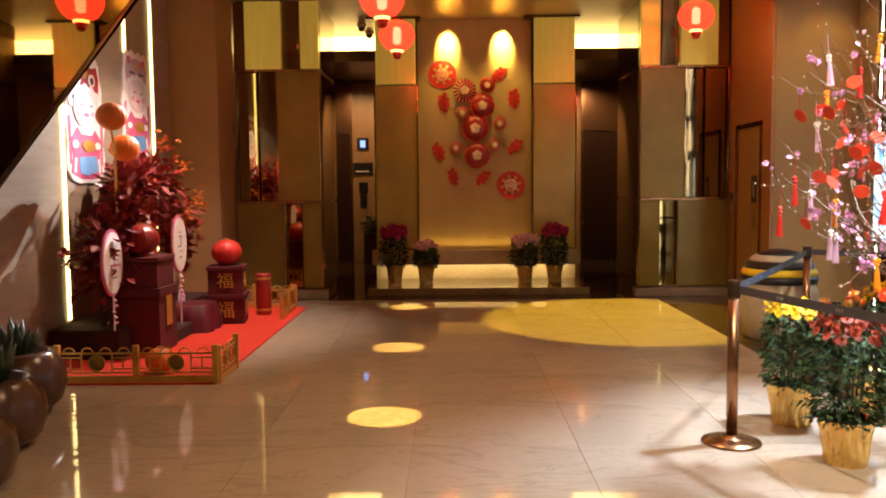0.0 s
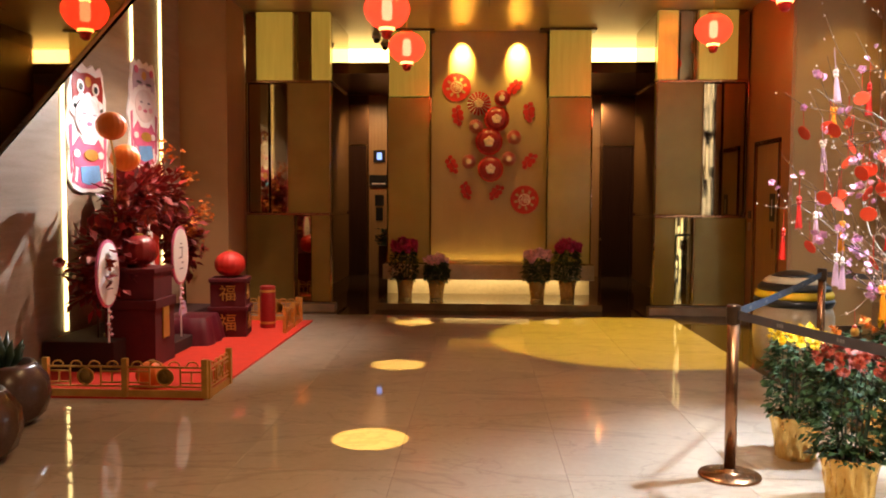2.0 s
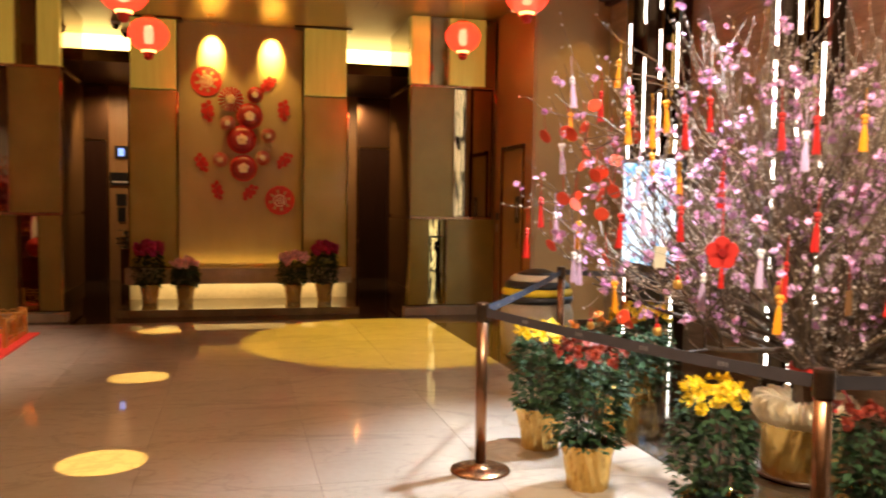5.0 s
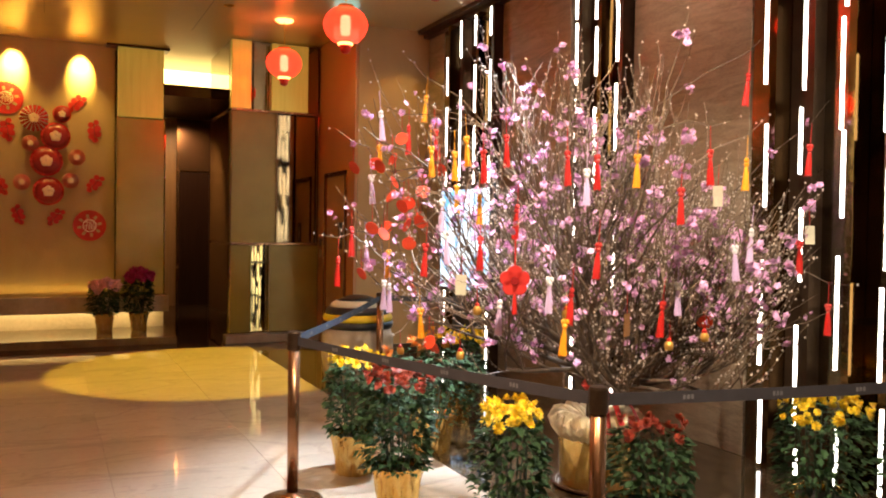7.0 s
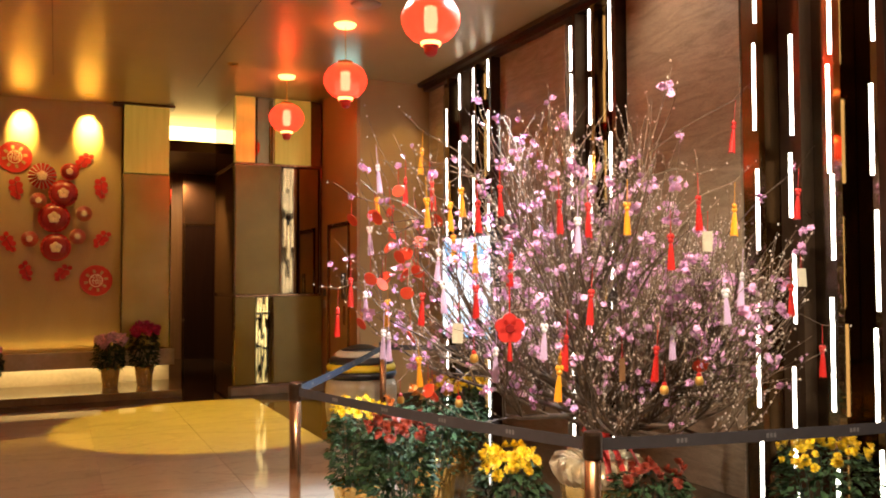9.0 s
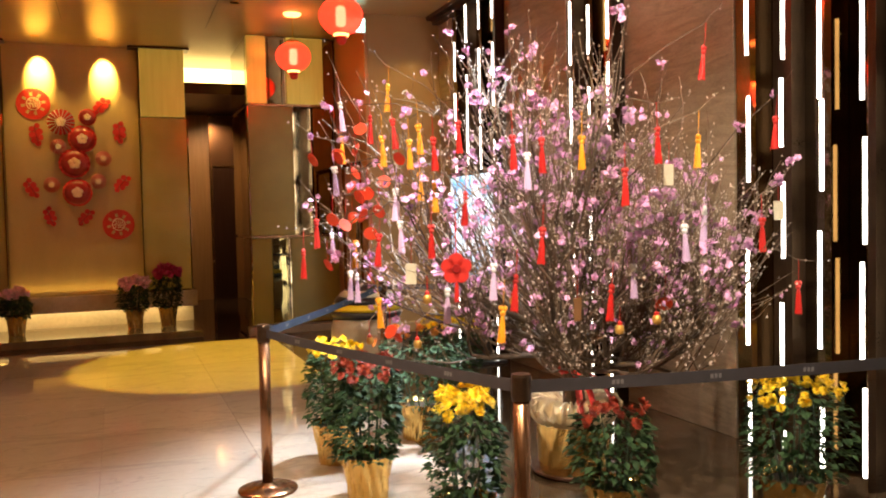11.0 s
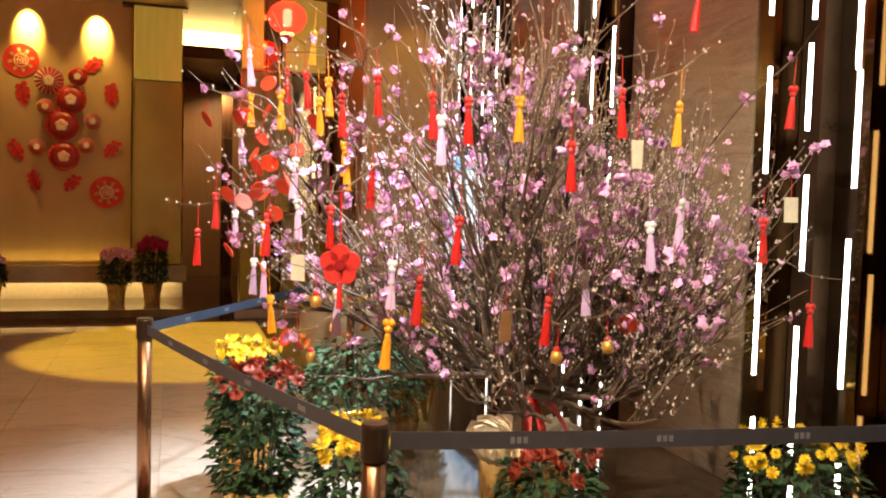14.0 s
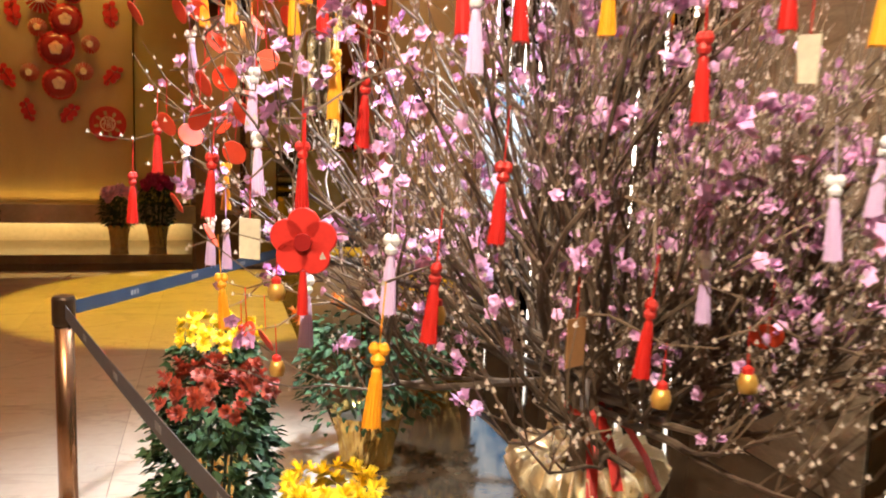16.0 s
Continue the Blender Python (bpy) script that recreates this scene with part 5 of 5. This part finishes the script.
silk_ball(-2.91, 7.13, 0.894 + 0.15, 0.17, "dark red silk lantern ball on the tall gift box", M_DEEPRED)
silk_ball(-2.56, 8.72, 0.654 + 0.145, 0.17, "bright red silk lantern ball on the stacked boxes")
silk_ball(-2.4, 6.12, 0.014 + 0.108, 0.125, "orange silk lantern ball on the carpet", M_ORANGESILK)
fc = thing("firecracker_tube", -2.28, 9.25, 0.014, "tall red paper firecracker tube with gold bands", "firecracker")
part("tube", lathe(bmesh.new(), [(0.085, 0), (0.09, 0.01), (0.09, 0.48), (0.08, 0.49), (0.0, 0.49)], 24), M_DEEPRED, fc, smooth=False)
for z in (0.05, 0.42):
    part("band", lathe(bmesh.new(), [(0.0915, z), (0.0915, z + 0.025)], 24), M_GOLDPAINT, fc)
tb = thing("draped_table", -2.85, 8.25, 0.014, "low table under a maroon satin cloth", "table")
bm = bmesh.new()
rings = []
for z, s in ((0.0, 0.31), (0.12, 0.285), (0.27, 0.25), (0.28, 0.23)):
    ring = []
    for i in range(48):
        a = 2 * math.pi * i / 48
        k = s * (1 + (0.05 * math.sin(a * 9) if z < 0.2 else 0)) / max(abs(math.cos(a)), abs(math.sin(a))) ** 0.75
        ring.append(bm.verts.new((k * math.cos(a), k * math.sin(a), z)))
    rings.append(ring)
for p, q in zip(rings, rings[1:]):
    for i in range(48):
        bm.faces.new((p[i], p[(i + 1) % 48], q[(i + 1) % 48], q[i]))
bm.faces.new(rings[-1])
part("cloth", bm, M_MAROONSATIN, tb, smooth=True)
cd = thing("blue_card", -2.95, 8.3, 0.294, "small pale blue rounded card on the table", "card")
bm = outline(bmesh.new(), [(0.1 * math.cos(t_), 0.15 * math.sin(t_)) for t_ in np.linspace(0, math.pi, 14)], 0.012, "x")
part("card", bm, M_LTASSEL, cd)


def fan_sign(x, y, z0, zc, label):
    """A round paper fan sign on a stick, facing the lobby."""
    th = thing("round_fan_sign", x, y, z0, label, "sign", "round fan signs")
    c = zc - z0
    brd = part("board", disc_x(bmesh.new(), (0, 0, c), 0.20, 0.018, 36, 0.27), M_WHITE, th)
    part("rim", disc_x(bmesh.new(), (-0.004, 0, c), 0.222, 0.016, 36, 0.295), M_PINKBOARD, th, "pink rim")
    for k, (u, v, w, h) in enumerate(((0.0, 0.12, 0.05, 0.012), (0.0, 0.08, 0.10, 0.014), (0.02, 0.03, 0.016, 0.10), (-0.03, -0.02, 0.07, 0.013), (0.03, -0.07, 0.06, 0.013), (0.0, -0.13, 0.09, 0.012))):
        bm = B(0.018, 0.02, u - w / 2, u + w / 2, c + v - h / 2, c + v + h / 2)
        part("ink_stroke", bm, M_GREYPRINT, brd)
    part("stick", tube(bmesh.new(), [Vector((0.008, 0, 0)), Vector((0.008, 0, c - 0.28))], [0.009, 0.009], 8), M_WHITE, th)
    bm = bmesh.new()
    for k in range(5):
        lathe(bm, [(0, -0.02), (0.022, 0), (0, 0.02)], 8, (0.02, 0.03 * math.sin(k * 2.1), c - 0.33 - 0.05 * k))
    part("charm_string", bm, M_PFLOWER, th, "string of pink charms")


fan_sign(-3.0, 6.66, 0.274, 0.87, "round white fan sign with pink rim on a stick")
fan_sign(-2.81, 7.86, 0.134, 0.95, "round white fan sign with pink rim on a stick")

# red backdrop board and flower garland
bd = thing("arch_board", -3.17, 7.75, 0.274, "red arched backdrop board with white cut-outs", "backdrop board")
pts = [(-0.42, 0.0), (0.42, 0.0)] + [(0.42 * math.cos(t_), 0.85 + 0.42 * math.sin(t_)) for t_ in np.linspace(0, math.pi, 18)]
part("board", outline(bmesh.new(), pts, 0.03, "x"), M_RED, bd)
for u, v, a, b in ((-0.2, 0.75, 0.09, 0.16), (0.16, 0.82, 0.07, 0.18), (-0.05, 0.5, 0.12, 0.12), (0.22, 0.5, 0.06, 0.14)):
    part("cut_out", disc_x(bmesh.new(), (0.031, u, v), a, 0.012, 20, b), M_WHITE, bd, "white paper shape")


def garland():
    rg = random.Random(11)
    th = thing("flower_garland", -3.2, 8.0, 0.274, "arch of burgundy leaves with orange flower sprays", "garland")
    path = [Vector((0.08 * math.sin(t_ * 2), 1.12 * math.cos(t_) * -1, 0.40 + 0.93 * math.sin(t_))) for t_ in np.linspace(0.05, math.pi - 0.2, 26)]
    part("frame", tube(bmesh.new(), [Vector((0, -1.1, 0))] + path, [0.012] * 27, 6), M_BRONZE, th)
    part("frame", tube(bmesh.new(), [path[-1], Vector((0, 1.1, 0))], [0.012] * 2, 6), M_BRONZE, th)

    def place(g):
        i = g.randint(0, 25)
        o = Vector((g.gauss(0, 1), g.gauss(0, 1), g.gauss(0, 1))).normalized()
        fat = 0.23 + 0.12 * math.sin(i * 0.9)
        return path[i] + o * fat * g.uniform(0.1, 1) * Vector((1, 1.1, 0.9)).length / 1.7, o

    bm = bmesh.new()
    leaf_cloud(bm, rg, 1500, place, 0.135, 0.3)
    part("leaves", bm, M_BURGLEAF, th)
    bm = bmesh.new()
    for _ in range(85):
        p, o = place(rg)
        bloom(bm, p + o * 0.08, rg.uniform(0.06, 0.1), rg, 11, 3, o + Vector((0.8, -0.4, 0.2)))
    part("blossoms", bm, M_RFLOWER, th)
    bm = bmesh.new()
    for c in ((0.15, -0.55, 0.72), (0.1, 0.95, 1.5), (0.2, 1.05, 1.05), (0.15, 1.35, 1.15), (0.2, 0.75, 0.9), (0.1, 0.3, 1.72)):
        for _ in range(22):
            bloom(bm, Vector(c) + Vector((rg.gauss(0, 0.05), rg.gauss(0, 0.09), rg.gauss(0, 0.06))), rg.uniform(0.025, 0.045), rg, 6, 2)
    part("sprays", bm, M_OFLOWER, th, "orange flower sprays")


garland()
sp = thing("lantern_stand", -3.1, 7.07, 0.274, "slim gold stand with two orange silk lanterns", "lantern stand")
part("pole", tube(bmesh.new(), [Vector((0, 0, 0)), Vector((0, 0, 1.6)), Vector((0, -0.1, 1.85))], [0.014, 0.012, 0.01], 8), M_GOLDPAINT, sp)
part("base", lathe(bmesh.new(), [(0.12, 0), (0.12, 0.015), (0.03, 0.03)], 20), M_GOLDPAINT, sp)
for dy, z in ((-0.1, 1.89), (0.18, 1.62)):
    prof = [(0.135 * math.sin(t_) + 0.001, z - 0.125 * math.cos(t_)) for t_ in np.linspace(0.12, math.pi - 0.12, 12)]
    part("lantern", lathe(bmesh.new(), prof, 48, (0.02, dy, 0), lobes=16), M_ORANGESILK, sp, "orange silk lantern", True)


def cutout(y, z, w, h, hood_m, crest, label):
    """A printed festive figure board as plain shapes: crested hood, pale round head, robe."""
    th = thing("figure_board", -3.598, y, z, label, "board", "figure boards")

    def oval(name, u, v, a, b, x, m_, par):
        return part(name, disc_x(bmesh.new(), (x, u * w, v * h), a * w, 0.004, 24, b * h), m_, par)

    def shape(name, pts, x, m_, par, deep=0.004):
        return part(name, outline(bmesh.new(), [(u * w, v * h) for u, v in pts], deep, "x", x), m_, par)

    half = [(0.0, 0.46), (0.12, 0.50), (0.20, 0.46), (0.30, 0.50), (0.37, 0.44), (0.38, 0.34), (0.43, 0.26), (0.42, 0.14), (0.47, 0.06), (0.50, -0.02), (0.46, -0.10), (0.42, -0.18), (0.47, -0.30), (0.44, -0.40), (0.34, -0.47), (0.16, -0.50), (0.0, -0.49)]
    sil = half + [(-u, v) for u, v in half[-2:0:-1]]
    back = shape("backing", sil, 0.0, M_WHITE, th, 0.018)
    hood = shape("hood", [(-0.33, 0.16), (-0.35, 0.33), (-0.30, 0.43), (-0.19, 0.41), (0.0, 0.43), (0.19, 0.41), (0.30, 0.43), (0.35, 0.33), (0.33, 0.16)], 0.018, hood_m, th)
    for sg in (-1, 1):
        if crest:
            oval("hood_eye", sg * 0.17, 0.315, 0.08, 0.05, 0.0225, M_WHITE, hood)
            oval("hood_pupil", sg * 0.17, 0.31, 0.04, 0.028, 0.027, M_BLACK, hood)
        else:
            oval("ear_patch", sg * 0.24, 0.40, 0.06, 0.035, 0.0225, M_PINKBOARD, hood)
            oval("hood_mark", sg * 0.15, 0.29, 0.09, 0.012, 0.0225, M_BLACK, hood)
    oval("hood_knob", 0, 0.36, 0.07, 0.04, 0.0225, M_GOLDPAINT, hood)
    for k in range(7):
        a = math.pi * (k + 0.5) / 7
        oval("hood_trim", 0.33 * math.cos(a), 0.10 + 0.13 * math.sin(a), 0.085, 0.05, 0.0225, M_WHITE, hood)
    head = oval("head_shape", 0, 0.08, 0.30, 0.155, 0.027, M_PALESKIN, th)
    for sg in (-1, 1):
        oval("cheek", sg * 0.17, 0.05, 0.055, 0.025, 0.0315, M_BLUSH, head)
        oval("brow", sg * 0.12, 0.11, 0.045, 0.008, 0.0315, M_GREYPRINT, head)
    oval("smile", 0, 0.035, 0.06, 0.016, 0.0315, M_PINKBOARD, head)
    robe = shape("robe", [(-0.20, -0.06), (0.20, -0.06), (0.36, -0.16), (0.33, -0.30), (0.38, -0.42), (0.14, -0.465), (-0.14, -0.465), (-0.38, -0.42), (-0.33, -0.30), (-0.36, -0.16)], 0.018, M_PINKBOARD, th)
    shape("collar", [(-0.22, -0.06), (0.22, -0.06), (0.12, -0.12), (-0.12, -0.12)], 0.0225, M_WHITE, robe)
    shape("skirt", [(-0.20, -0.30), (0.22, -0.28), (0.26, -0.40), (0.0, -0.44), (-0.18, -0.42)], 0.0225, M_BLUEBOARD, robe)
    oval("ingot", 0.04, -0.205, 0.16, 0.045, 0.027, M_GOLDPAINT, robe)
    for sg in (-1, 1):
        oval("cuff", sg * 0.27, -0.20, 0.07, 0.03, 0.0225, M_WHITE, robe)
        shape("hem", [(sg * 0.25, -0.31), (sg * 0.30, -0.30), (sg * 0.33, -0.41), (sg * 0.28, -0.42)], 0.0225, M_WHITE, robe)
        shape("ribbon", [(sg * 0.36, 0.02), (sg * 0.42, 0.0), (sg * 0.40, -0.36), (sg * 0.36, -0.34)], 0.0185, M_PINKBOARD, back)


cutout(7.57, 2.19, 0.90, 1.24, M_DEEPRED, True, "white and red printed festive figure board on the stone wall")
cutout(8.90, 2.46, 0.86, 1.20, M_LILACPRINT, False, "white and blue printed festive figure board on the stone wall")

# clay pots with fleshy plants
def clay_pot(x, y, r, h, seed):
    rg = random.Random(seed)
    th = thing("clay_pot", x, y, 0, "round brown glazed clay pot with dark fleshy leaves", "plant pot", "clay pots")
    part("pot", lathe(bmesh.new(), [(r * 0.6, 0), (r * 0.88, h * 0.18), (r, h * 0.45), (r * 0.95, h * 0.72), (r * 0.74, h * 0.93), (r * 0.66, h), (r * 0.6, h * 0.97), (r * 0.6, h * 0.85)], 40), M_CLAY, th, smooth=True)
    part("soil", lathe(bmesh.new(), [(r * 0.62, h * 0.86), (0, h * 0.88)], 24), M_SOIL, th)
    for k in range(11):
        a = 2 * math.pi * k * 0.382
        q = Vector((math.cos(a), math.sin(a), 0))
        ln = rg.uniform(0.16, 0.3)
        pts = [q * 0.03 + Vector((0, 0, h * 0.86)), q * 0.09 + Vector((0, 0, h * 0.86 + ln * 0.5)), q * 0.14 + Vector((0, 0, h * 0.86 + ln))]
        part("leaf", tube(bmesh.new(), pts, [0.02, 0.034, 0.004], 8), M_DARKLEAF, th, smooth=True)


clay_pot(-2.98, 5.05, 0.30, 0.42, 1)
clay_pot(-2.72, 4.25, 0.30, 0.42, 2)
clay_pot(-2.5, 3.5, 0.30, 0.42, 3)
lp = thing("lift_lobby_planter", -1.62, 15.9, 0, "dark square planter with a small green plant by the lift", "planter")
part("box", B(-0.16, 0.16, -0.16, 0.16, 0, 0.62, bevel=0.01), M_LIFTDOOR, lp)
bm = bmesh.new()
leaf_cloud(bm, random.Random(5), 160, lambda g: (Vector((g.gauss(0, .09), g.gauss(0, .09), 0.62 + abs(g.gauss(0, .12)))), Vector((g.uniform(-1, 1), g.uniform(-1, 1), 0.4))), 0.12)
part("foliage", bm, M_DARKLEAF, lp)

# ---------------------------------------------------------------- floor tiles, last
TW, TL = 0.92, 0.92
tile_meshes = {}
fl_ob = thing("floor_tiles", 0, 0, 0, "large polished beige marble floor tiles with tight joints", "floor", kind="structure")
XS = [-3.6, -3.02, -2.10, -1.18, -0.26, 0.70, 1.66, 2.70]
y = -4.95
while y < FLOOR_Y1 - 0.01:
    y1 = min(y + TL, FLOOR_Y1)
    for a, b in zip(XS, XS[1:]):
        key = (round(b - a, 3), round(y1 - y, 3))
        if key not in tile_meshes:
            tile_meshes[key] = mesh("tile", B(0.0012, key[0] - 0.0012, 0.0012, key[1] - 0.0012, -0.007, 0.0, bevel=0.0012), M_TILE)
        ob = new("tile", tile_meshes[key])
        ob.location = (a, y, 0)
        ob.parent = fl_ob
    y = y1
